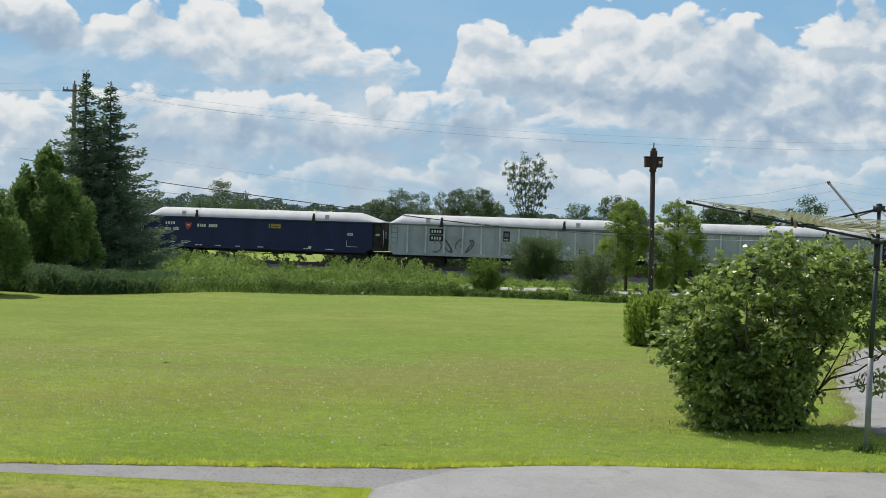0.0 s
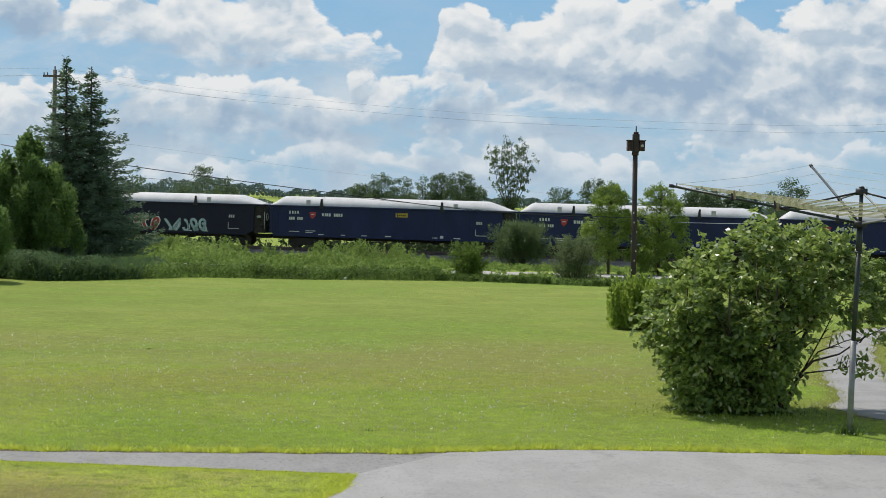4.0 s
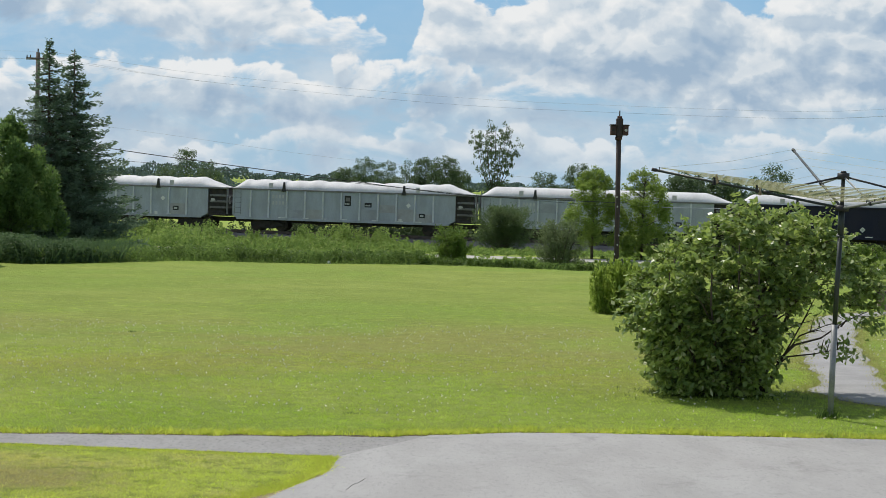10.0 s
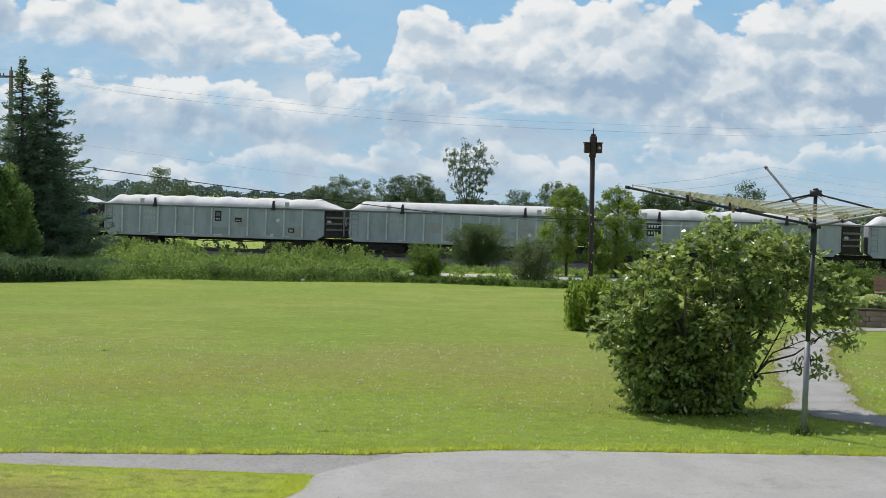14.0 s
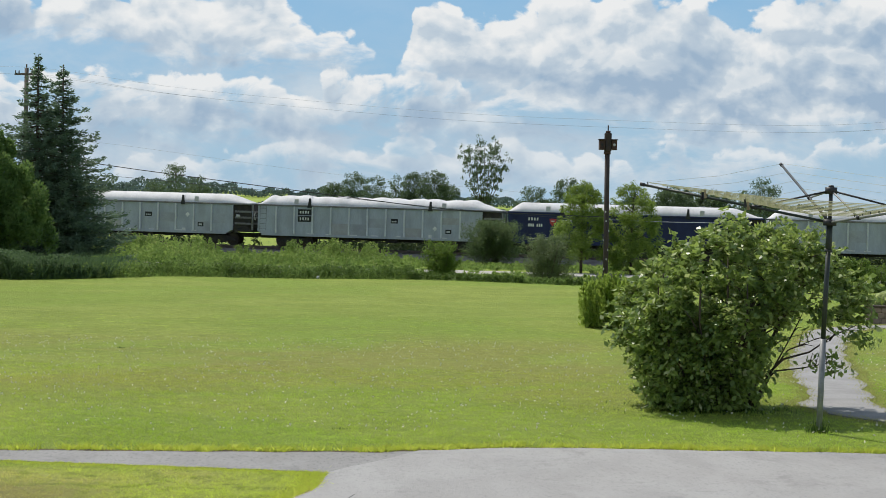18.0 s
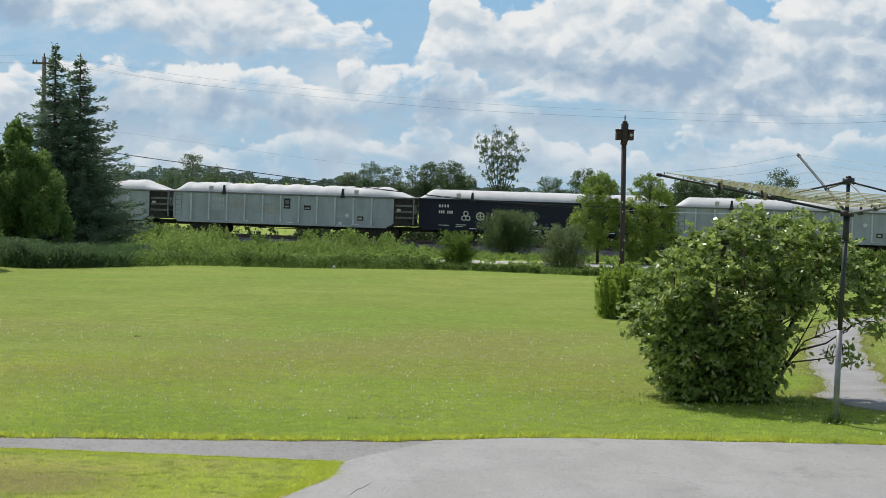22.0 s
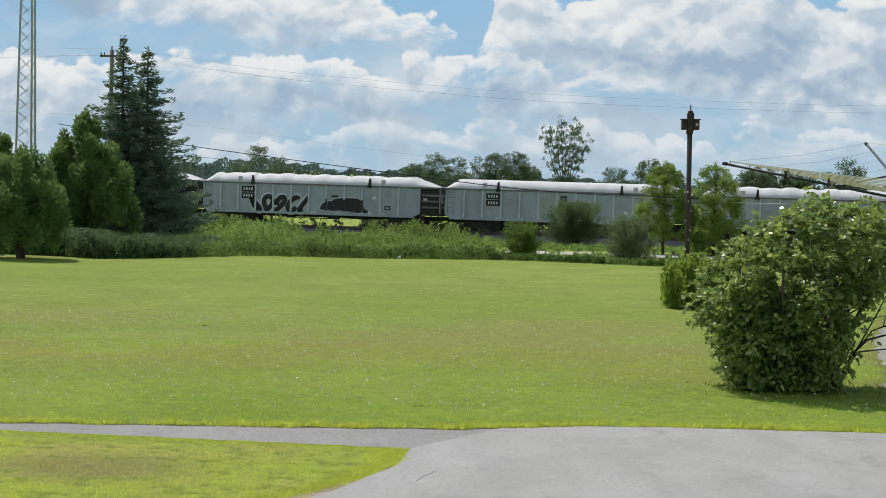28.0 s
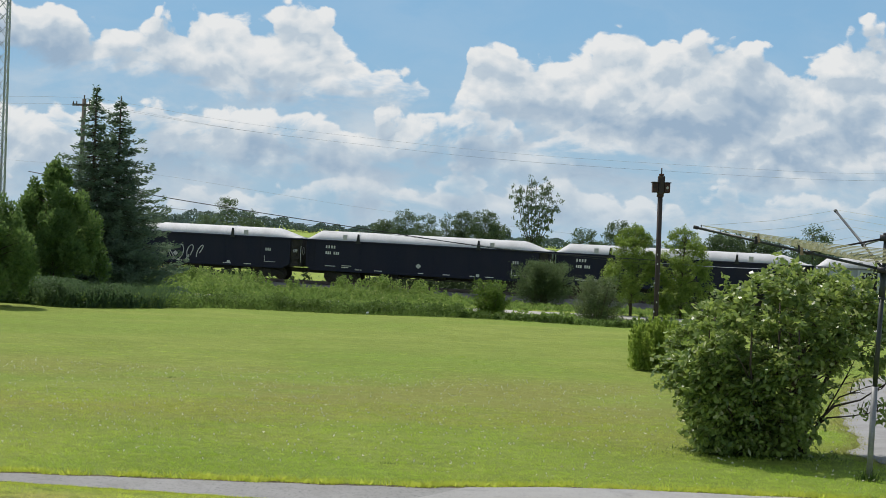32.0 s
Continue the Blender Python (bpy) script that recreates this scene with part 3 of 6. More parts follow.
def feather(name, label, at, wide, high, leaves, leaf, material, stems=4, category="shrub", group="", twigs=60, low=0.08, rise=0.30, full=0.6, soft=0.085):
    """A loose shrub or young tree: stems, and leafy shoots that climb outwards to a ragged outline."""
    t = thing(name, label, category, at, 0, group)
    for i in range(stems):
        a, k = i * 2.4 + 0.4, 0.2 + 0.25 * (i % 3)
        part("stem", tube("stem", [(0.05 * math.cos(a), 0.05 * math.sin(a), -0.06), (wide * 0.22 * k * math.cos(a), wide * 0.22 * k * math.sin(a), high * 0.45), (wide * 0.5 * k * math.cos(a), wide * 0.5 * k * math.sin(a), high * 0.9)], 0.012 + 0.010 * high, M_BARK, 6, 0.006), t)
    n = leaves // twigs
    pts, ways, V, F = [], [], [], []
    for i in range(twigs):
        h = low + (0.80 - low) * RNG.uniform(0, 1)
        a = i * 2.399 + RNG.uniform(-0.3, 0.3)
        r = wide * 0.5 * math.sin(math.pi * (0.20 + 0.66 * min(1.0, h / 0.8))) ** full * RNG.uniform(0.45, 1.08)
        tip = np.array([r * math.cos(a), r * math.sin(a), min(high, high * (h + rise * RNG.uniform(0.5, 1.1)))])
        foot = np.array([tip[0] * 0.2, tip[1] * 0.2, high * h * 0.85])
        s = RNG.uniform(0.15, 1.0, n) ** 0.8
        line = foot + (tip - foot) * s[:, None] + RNG.normal(size=(n, 3)) * (soft * wide * (1.25 - s))[:, None]
        pts.append(line)
        ways.append(np.tile((tip - foot) / np.linalg.norm(tip - foot), (n, 1)) * 0.6 + (line - foot) * 0.2)
        b = len(V)
        V += [tuple(foot), tuple(foot + (0, 0, 0.03)), tuple(tip)]
        F.append((b, b + 1, b + 2))
    pts, ways = np.concatenate(pts), np.concatenate(ways)
    pts[:, 2] = np.maximum(pts[:, 2], 0.03)
    part("branchwork", raw("branchwork", V, F, M_BARK), t)["kind"] = "stuff"
    v, f = leaf_faces(pts, leaf, leaf * 0.5, 0.7, ways + np.array([0, 0, -0.25]), 0.2, 0.5)
    part("crown", raw("crown", v, f, material), t)
    return t


# ---- ground ----
def lawn_edge(x):
    """How far out the mown lawn reaches."""
    x = np.asarray(x, float)
    return 43.6 - 0.0135 * (x + 2.0) ** 2 * (x > -2) - 2.9 / (1 + np.exp((x + 6.6) / 0.5)) - 1.0 * np.exp(-((x + 9.2) / 1.0) ** 2)


def ground_z(x, y):
    """Height of the ground: a level yard, then a drop to the field and the tracks, and far rises."""
    x, y = np.asarray(x, float), np.asarray(y, float)
    s = np.clip((y - lawn_edge(np.clip(x, -12, 9)) - 0.2) / 16.0, 0, 1)
    z = -1.3 * s * s * (3 - 2 * s)
    z = z + 0.025 * np.sin(x * 0.7 + 1) * np.sin(y * 0.31) * np.clip((y - 15) / 10, 0, 1)
    d = np.clip((y + 0.16 * x - 89) / 14.0, 0, 1)
    z = z - 0.55 * d * d * (3 - 2 * d)
    far = np.clip((y - 330) / 500, 0, 1)
    z = z + 9.0 * far * far * (3 - 2 * far) * (0.5 + 0.5 * np.exp(-((x / np.maximum(y, 1) + 0.12) / 0.11) ** 2))
    return z


def make_ground():
    ys = np.concatenate([-60 * 1.35 ** np.arange(13, 0, -1), np.arange(-60, 5, 5.0), np.arange(5, 66, 0.5), np.arange(66, 130, 2.0), 130 * 1.07 ** np.arange(0, 53)])
    us = np.linspace(-1, 1, 241)
    us = np.sign(us) * np.abs(us) ** 2.6
    half = np.maximum(500, np.abs(ys) * 1.6)
    X = us[None, :] * half[:, None]
    Y = np.repeat(ys[:, None], len(us), 1)
    V = np.stack([X, Y, ground_z(X, Y)], -1).reshape(-1, 3)
    n, m = len(ys), len(us)
    i = (np.arange(n - 1)[:, None] * m + np.arange(m - 1)[None, :]).ravel()
    tagged(new("ground", raw("ground", V, np.stack([i, i + 1, i + m + 1, i + m], 1), M_GROUND, True)),
           "mown green lawn running out to a rough grass field", "ground", kind="structure")


make_ground()


def strip(name, label, category, left, right, z, material, thick=0.05):
    """A paved strip between two edge lines, with real edges."""
    bm = bmesh.new()
    n = len(left)
    a = [bm.verts.new((x, y, z)) for x, y in left]
    b = [bm.verts.new((x, y, z)) for x, y in right]
    c = [bm.verts.new((x, y, z - thick)) for x, y in left]
    d = [bm.verts.new((x, y, z - thick)) for x, y in right]
    for i in range(n - 1):
        bm.faces.new((a[i], b[i], b[i + 1], a[i + 1]))
        bm.faces.new((a[i], a[i + 1], c[i + 1], c[i]))
        bm.faces.new((b[i + 1], b[i], d[i], d[i + 1]))
    bm.faces.new((a[0], c[0], d[0], b[0])), bm.faces.new((a[-1], b[-1], d[-1], c[-1]))
    return tagged(new(name, done(name, bm, material)), label, category, kind="structure")


def far_kerb(x):
    """Far edge of the asphalt."""
    return 13.19 + 0.48 / (1 + math.exp(-(x - 0.4) / 0.3)) - 0.075 * max(0.0, -x - 0.6) + 0.016 * math.sin(9 * x) + 0.012 * math.sin(23 * x + 1)


def near_kerb(x):
    """Near edge of the asphalt: the path's near side, then the curve of the driveway round the near grass."""
    return 12.24 + 0.11 * max(0.0, -0.5 - x) + 0.012 * math.sin(17 * x) - 0.11 * math.exp(min(0.0, x + 0.48) / 0.09)


path_x = np.concatenate([np.linspace(-9.0, -1.0, 60), np.linspace(-0.95, 0.40, 34)])
strip("path", "narrow grey asphalt garden path", "path", [(x, far_kerb(x)) for x in path_x], [(x, near_kerb(x)) for x in path_x], 0.004, M_PATH)


def drive_left(y):
    """Left edge of the driveway, curving round the near lawn."""
    u = min(1.0, max(0.0, (12.05 - y) / 3.0))
    return -0.47 - 0.78 * u * u * (3 - 2 * u) - 0.018 * math.sin(7 * y)


rows_y = np.concatenate([np.linspace(1.0, 12.24, 40), [12.48, 12.72, 12.96, 13.2]])
xs = np.linspace(0, 1, 50)


def make_drive():
    bm = bmesh.new()
    grid = []
    for y in rows_y:
        row = []
        for k in xs:
            x0 = drive_left(y) if y < 12.3 else -0.49 + 0.70 * (y - 12.24) / 0.96
            x = x0 + (12.0 - x0) * k
            yy = y if y < 12.3 else 12.24 + (far_kerb(x) - 12.24) * (y - 12.24) / 0.96
            row.append(bm.verts.new((x, yy, 0.009)))
        grid.append(row)
    for i in range(len(grid) - 1):
        for j in range(len(xs) - 1):
            bm.faces.new((grid[i][j], grid[i][j + 1], grid[i + 1][j + 1], grid[i + 1][j]))
    edge = [e for e in bm.edges if e.is_boundary]
    low = bmesh.ops.extrude_edge_only(bm, edges=edge)["geom"]
    for v in low:
        if isinstance(v, bmesh.types.BMVert):
            v.co.z -= 0.05
    ob = tagged(new("driveway", done("driveway", bm, M_ASPHALT)), "wide pale grey asphalt driveway with fine cracks", "driveway", kind="structure")
    for pts in ([(-0.345, 10.98), (-0.32, 11.08), (-0.30, 11.10), (-0.255, 11.28)], [(-0.37, 10.86), (-0.35, 10.93), (-0.345, 10.98)]):
        part("crack", tube("crack", [(x, y, 0.0075) for x, y in pts], 0.0046, M_CRACK, 4), ob)


make_drive()


def smooth_line(points, n, rounds=30):
    """Evenly spaced places along a bent line, its corners eased."""
    pts = np.array(points, float)
    d = np.concatenate([[0], np.cumsum(np.linalg.norm(np.diff(pts, axis=0), axis=1))])
    s = np.linspace(0, d[-1], n)
    out = np.stack([np.interp(s, d, pts[:, k]) for k in range(pts.shape[1])], 1)
    for _ in range(rounds):
        out[1:-1] = (out[:-2] + 2 * out[1:-1] + out[2:]) / 4
    return out


walk_left = smooth_line([(9, 13.1), (6.8, 13.9), (5.6, 14.8), (4.8, 15.68), (4.54, 15.95), (4.39, 16.41), (4.12, 16.8), (4.4, 17.56), (4.59, 18.05), (4.75, 19.2), (5.05, 21),
                         (5.5, 22.8), (6.07, 24.8), (6.71, 27), (7.23, 28.35), (8.1, 29.3), (9.2, 29.9), (13, 29.9)], 120, 2)
walk_right = smooth_line([(9.5, 13.8), (7.4, 14.6), (6.2, 15.3), (5.5, 15.8), (5.2, 16.1), (5.08, 16.4), (5.02, 16.8), (5.1, 17.4), (5.2, 18), (5.48, 19.1), (5.88, 21),
                          (6.27, 22.9), (6.75, 24.6), (7.3, 26.5), (7.85, 28), (8.4, 28.8), (9.3, 29.2), (13, 29.2)], 120, 2)
walk_left[:, 0] += 0.035 * np.sin(np.arange(120) * 1.3) + RNG.normal(size=120) * 0.02
walk_right[:, 0] += 0.035 * np.sin(np.arange(120) * 0.9 + 1) + RNG.normal(size=120) * 0.02
WALK = (walk_left + walk_right) / 2
strip("walkway", "worn light grey paved walkway through the lawn", "path", [tuple(q) for q in walk_left], [tuple(q) for q in walk_right], 0.015, M_CONCRETE)
TRACK_Y, SLOPE, GRADE = 116.4, -0.16, -0.006
TURN = math.degrees(math.atan(SLOPE))
RAIL_Z = -1.22


def on_track(s, off=0.0, z=0.0):
    """A place s metres along the track, off metres to its far side, z above the rails."""
    c, q = math.cos(radians(TURN)), math.sin(radians(TURN))
    return (s * c - off * q, TRACK_Y + s * q + off * c, RAIL_Z + GRADE * s + z)


def along(name, label, category, outline, material, s0=-260.0, s1=260.0, kind="structure"):
    """A long body of one cross-section (off, z) laid along the track."""
    bm = bmesh.new()
    rings = []
    for s in np.linspace(s0, s1, 27):
        rings.append([bm.verts.new(on_track(s, o, z)) for o, z in outline])
    for a, b in zip(rings, rings[1:]):
        for i in range(len(outline)):
            j = (i + 1) % len(outline)
            bm.faces.new((a[i], a[j], b[j], b[i]))
    bm.faces.new(rings[0]), bm.faces.new(rings[-1][::-1])
    return tagged(new(name, done(name, bm, material)), label, category, kind=kind)


along("railway_bed", "grey crushed-stone railway bed", "railway", [(-3.6, -0.85), (-1.9, -0.2), (1.9, -0.2), (3.6, -0.85)], M_BALLAST)
bed = bpy.data.objects["railway_bed"]
for side in (-0.76, 0.76):
    along("rail", "rusty steel rail", "rail", [(side - 0.07, -0.18), (side - 0.02, -0.15), (side - 0.02, -0.04), (side - 0.036, -0.03), (side - 0.036, 0.0),
                                               (side + 0.036, 0.0), (side + 0.036, -0.03), (side + 0.02, -0.04), (side + 0.02, -0.15), (side + 0.07, -0.18)], M_RAIL)
tie_mesh = box("sleeper", -0.11, 0.11, -1.3, 1.3, -0.3, -0.165, M_TIE, 0.01)
for i in range(150):
    s = -45 + i * 0.6
    o = new("sleeper", tie_mesh)
    o.parent = bed
    o.location, o.rotation_euler = on_track(s), (0, 0, radians(TURN))
# bare soil where the turf meets the asphalt
soil_x = np.linspace(-9, 11.8, 170)
strip("soil_edge", "thin bare soil edge between asphalt and turf", "soil", [(x, far_kerb(x) + 0.085 + 0.02 * math.sin(13 * x) + 0.015 * math.sin(31 * x)) for x in soil_x], [(x, far_kerb(x) - 0.002) for x in soil_x], 0.002, M_EARTH)


def soil_gap(y):
    """Width of the bare gravelly soil beside the driveway's curve."""
    return max(0.0, 0.15 * math.exp(-((y - 10.15) / 0.45) ** 2) + 0.02 * math.sin(9 * y) + 0.012)


gap_y = np.linspace(8.0, 11.9, 90)
strip("soil_edge", "tan gravelly soil beside the driveway's curve", "soil", [(drive_left(y) - soil_gap(y) - 0.02, y) for y in gap_y], [(drive_left(y) + 0.01, y) for y in gap_y], 0.003, M_DIRT)
turf_y = np.linspace(7.2, 9.8, 30)
strip("turf", "patch of bright green turf at the driveway's side", "turf", [(2.17 + (y - 8.9) * 1.1 + 0.02 * math.sin(11 * y), y) for y in turf_y], [(4.6 + (y - 8.9) * 1.1, y) for y in turf_y], 0.022, M_GROUND)
# the gravel road between field and tracks
road_x = np.linspace(-90, 90, 60)
strip("road", "pale gravel road beyond the field", "road", [(x, 84.4 - 0.13 * x) for x in road_x], [(x, 80.6 - 0.13 * x) for x in road_x], -1.262, M_GRAVEL)


# ---- grass and weeds ----
def blades(name, label, x, y, height, width, material, lean=0.35, z=None, kind="stuff", category="grass"):
    n = len(x)
    z = ground_z(x, y) if z is None else z
    a = RNG.uniform(0, 2 * np.pi, n)
    h = height * RNG.uniform(0.45, 1.25, n)
    w = width * RNG.uniform(0.6, 1.3, n)
    s = np.stack([np.cos(a), np.sin(a), 0 * a], 1) * w[:, None] * 0.5
    b = np.stack([x, y, z - 0.01], 1)
    l = np.stack([RNG.normal(size=n), RNG.normal(size=n), 0 * a], 1) * (h * lean)[:, None]
    t = b + l + np.stack([0 * a, 0 * a, h], 1)
    V = np.stack([b - s, b + s, t], 1).reshape(-1, 3)
    return tagged(new(name, raw(name, V, np.arange(3 * n).reshape(n, 3), material)), label, category, kind=kind)


def scatter(n, y0, y1, half=0.36, power=1.0):
    y = y0 + (y1 - y0) * RNG.uniform(0, 1, n) ** power
    return RNG.uniform(-1, 1, n) * half * y, y


def off_paving(x, y):
    fk = np.array([far_kerb(v) for v in x])
    nk = np.array([near_kerb(v) for v in x])
    dl = np.array([drive_left(v) for v in y])
    paved = ((x < -0.5) & (y < fk) & (y > nk)) | ((y < fk) & (x > np.where(y > 12.24, -0.49, dl)))
    near = np.full(len(x), 9.0)
    for q in WALK:
        near = np.minimum(near, np.hypot(x - q[0], y - q[1]))
    return ~paved & (near > 0.42)


def lawn():
    for n, y0, y1, h, w, label in ((120000, 8.2, 14.6, 0.024, 0.0055, "short mown grass beside the driveway"), (80000, 13.5, 19, 0.020, 0.009, "mown lawn grass")):
        x, y = scatter(n, y0, y1)
        ok = off_paving(x, y) & (y < lawn_edge(x) + 0.3)
        blades("lawn_grass", label, x[ok], y[ok], h, w, M_BLADE, 0.9)
    # tufts that the mower left: dark ones and pale ones
    for n, y0, y1, h, label in ((5200, 13.4, 20.0, 0.032, "short uneven grass tufts in the lawn"), (6000, 8.2, 12.4, 0.026, "short uneven grass tufts by the driveway"), (2600, 18.0, 29.0, 0.026, "short uneven grass tufts in the lawn")):
        x, y = scatter(n, y0, y1, 0.36, 1.0 if y0 < 15 else 1.6)
        ok = off_paving(x, y)
        x, y = np.repeat(x[ok], 14), np.repeat(y[ok], 14)
        blades("lawn_tufts", label, x + RNG.normal(size=len(x)) * 0.035, y + RNG.normal(size=len(x)) * 0.025, h, 0.009, M_BLADE, 0.8)
    # longer yellow-green fringe along the paving
    x = RNG.uniform(-5, 6, 26000)
    x = x[np.sin(x * 3.1) + 0.7 * np.sin(x * 7.7 + 2) + 0.5 * np.sin(x * 19) + RNG.normal(size=len(x)) * 0.3 > -0.35]
    k = np.array([far_kerb(v) for v in x])
    y = k + 0.075 + 0.03 * np.sin(x * 5) * np.sin(x * 1.7 + 1) + np.abs(RNG.normal(size=len(x))) * 0.09
    blades("edge_grass", "long yellow-green grass fringe along the asphalt", x, y, 0.034, 0.010, M_BLADE_YELLOW, 1.0)
    c = RNG.uniform(-5, 6, 260)
    x = np.repeat(c, 22) + RNG.normal(size=260 * 22) * 0.035
    y = np.array([far_kerb(v) for v in x]) + 0.04 + np.repeat(np.abs(RNG.normal(size=260)) * 0.08, 22) + RNG.normal(size=len(x)) * 0.02
    blades("edge_tufts", "grass tufts leaning over the asphalt edge", x, y, 0.06, 0.013, M_BLADE_YELLOW, 0.8)
    x = RNG.uniform(-5, -0.5, 9000)
    y = np.array([near_kerb(v) for v in x]) - np.abs(RNG.normal(size=len(x))) * 0.06
    blades("edge_grass", "long yellow-green grass fringe along the asphalt", x, y, 0.022, 0.011, M_BLADE_YELLOW, 0.9)
    y = RNG.uniform(8.2, 12.22, 14000)
    x = np.array([drive_left(v) - soil_gap(v) for v in y]) - np.abs(RNG.normal(size=len(y))) * 0.10
    blades("edge_grass", "long yellow-green grass fringe along the asphalt", x, y, 0.030, 0.009, M_BLADE_YELLOW, 1.1)
    y = 8.0 + RNG.uniform(0, 1.6, 60000)
    x = 2.15 + (y - 8.9) * 1.1 + RNG.uniform(0, 1, 60000) ** 1.3 * 2.2
    blades("edge_grass", "bright green grass at the pot's foot", x, y, 0.026, 0.006, M_SPEAR, 0.8, z=0 * x + 0.02)
    for line, out in ((walk_left, -1), (walk_right, 1)):
        k = RNG.integers(0, 100, 9000)
        d = np.abs(RNG.normal(size=9000)) * 0.07 - 0.03
        blades("edge_grass", "pale dry grass creeping over the walkway's edge", line[k, 0] + out * d + RNG.normal(size=9000) * 0.05, line[k, 1] + RNG.normal(size=9000) * 0.12, 0.026, 0.010, M_BLADE_DRY, 0.9, z=np.full(9000, 0.015))
    x, y = scatter(2200, 14, 24, 0.36, 0.8)
    ok = off_paving(x, y)
    V, F = leaf_faces(np.stack([x, y, ground_z(x, y) + 0.035], 1)[ok], 0.032, 0.018)
    tagged(new("clover", raw("clover", V, F, M_CLOVER)), "small white clover heads in the lawn", "clover", kind="stuff")


lawn()


def herbs(label, x, y, height, leaf, material, k=24, wide=0.5, name="tall_weeds"):
    """Leafy plants: each a soft heap of leaves as wide as half its height."""
    px, py = np.repeat(x, k), np.repeat(y, k)
    t = RNG.uniform(0.05, 1, len(px)) ** 0.8
    hh = np.repeat(height * RNG.uniform(0.45, 1.3, len(x)), k)
    rad = wide * hh * (1.15 - t)
    pts = np.stack([px + RNG.normal(size=len(px)) * rad, py + RNG.normal(size=len(px)) * rad, ground_z(px, py) + hh * t], 1)
    V, F = leaf_faces(pts, leaf, leaf * 0.5, 0.9, np.tile([0, 0, 0.35], (len(pts), 1)), 0.2, 0.45)
    tagged(new(name, raw(name, V, F, material)), label, "weeds", kind="stuff")


def weeds():
    # grass blades under the herbs
    for n, y0, y1, h, w, label in ((20000, 0.0, 2.4, 0.13, 0.030, "unmown grass along the lawn"), (40000, 2.0, 20, 0.28, 0.06, "tall green weeds on the slope"),
                                   (50000, 18, 38, 0.36, 0.085, "tall green weeds in the field"), (60000, 44, 69.5, 0.36, 0.10, "tall green weeds beside the railway")):
        x, q = scatter(n, 43 + y0, 43 + y1, 0.40)
        y = q - 43 + lawn_edge(np.clip(x, -12, 9))
        road = np.abs(y - (82.5 - 0.13 * x)) < 2.2
        y, x = y[~road], x[~road]
        low = np.where(x > 0.0 * y, 0.32, 1.0)
        blades("tall_weeds", label, x, y, h * low, w, M_WEED, 0.6, category="weeds")
    edge = lambda x: lawn_edge(np.clip(x, -12, 9))
    # the ragged margin: leafy patches, some darkened in colour for shadow, and paler ones
    x = RNG.uniform(-17, 19, 3000)
    y = edge(x) + 0.25 + RNG.uniform(0, 1, 3000) ** 1.5 * 2.6
    patch = np.sin(x * 1.1 + 0.6) + 0.7 * np.sin(x * 2.7) + RNG.normal(size=3000) * 0.35 + np.where((x > -4.6) & (x < 5.0), 0.9, -0.4)
    h = np.where(x > 0.4, 0.15, np.where(x > -4.5, 0.30, 0.40))
    herbs("leafy weeds in patches along the lawn, coloured dark for shadow", x[patch > 0.2], y[patch > 0.2], h[patch > 0.2], 0.075, M_WEED_DARK, 34)
    herbs("pale leafy weeds along the lawn", x[patch <= 0.2], y[patch <= 0.2], h[patch <= 0.2] * 0.85, 0.075, M_WEED, 34)
    # the slope and the field
    for n, y0, y1, h, leaf, mat, label in ((4200, 45.5, 62, 0.42, 0.13, M_GOLDEN, "leafy goldenrod on the slope"), (3400, 60, 80, 0.55, 0.18, M_GOLDEN, "leafy goldenrod in the field"),
                                           (2600, 60, 80, 0.40, 0.16, M_WEED, "leafy green weeds in the field"), (4200, 85, 111, 0.62, 0.22, M_GOLDEN, "leafy goldenrod by the tracks")):
        x, y = scatter(n, y0, y1, 0.36)
        ok = ((x / y < 0.004 + 0.012 * np.sin(y)) | (y < 55)) & (np.abs(y - (82.5 - 0.13 * x)) > 2.5) & (y < 111 - 0.16 * x) & (y > edge(x) + 1.5)
        x, y = x[ok], y[ok]
        lump = 0.75 + 0.22 * np.sin(x * 0.9 + y * 0.2) + 0.18 * np.sin(x * 0.37 - y * 0.5)
        tall = lump * (1 + 0.75 * np.exp(-((x / y + 0.15) / 0.035) ** 2) * (y > 80)) * np.where((x > 0) & (y < 57), 0.30, 1.0)
        herbs(label, x, y, h * tall, leaf * 0.72, mat, 38, 0.38)
    # open bright grass beyond the margin, low enough to show the road and the tracks
    x, y = scatter(2600, 60, 112, 0.30)
    ok = (x / y > -0.01) & (np.abs(y - (82.5 - 0.13 * x)) > 2.3) & (y < 111.5 - 0.16 * x)
    herbs("low bright weeds beside the gravel road", x[ok], y[ok], np.full(ok.sum(), 0.26), 0.16, M_GOLDEN, 30, 0.9)
    # tall pale clumps that stand up before the wheels
    for x0, wide, tall in ((-16.4, 3.2, 1.35), (-12.8, 2.7, 1.4), (-9.9, 1.2, 0.9), (-6.6, 1.4, 1.25), (-4.1, 2.8, 1.35), (-1.7, 1.5, 1.2), (-22.0, 4.0, 1.4)):
        n = int(wide * 34)
        x, y = x0 + RNG.normal(size=n) * wide * 0.30, 103.5 - 0.16 * x0 + RNG.uniform(-1.8, 1.8, n)
        herbs("tall pale goldenrod clump before the tracks", x, y, np.full(n, tall) * (1 - 0.35 * np.abs((x - x0) / wide)), 0.15, M_GOLDEN, 60, 0.16, "goldenrod_clump")
    # brush on the far side of the tracks; its dark leaves stand in for the train's shadow
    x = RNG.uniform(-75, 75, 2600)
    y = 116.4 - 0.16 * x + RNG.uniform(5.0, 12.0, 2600)
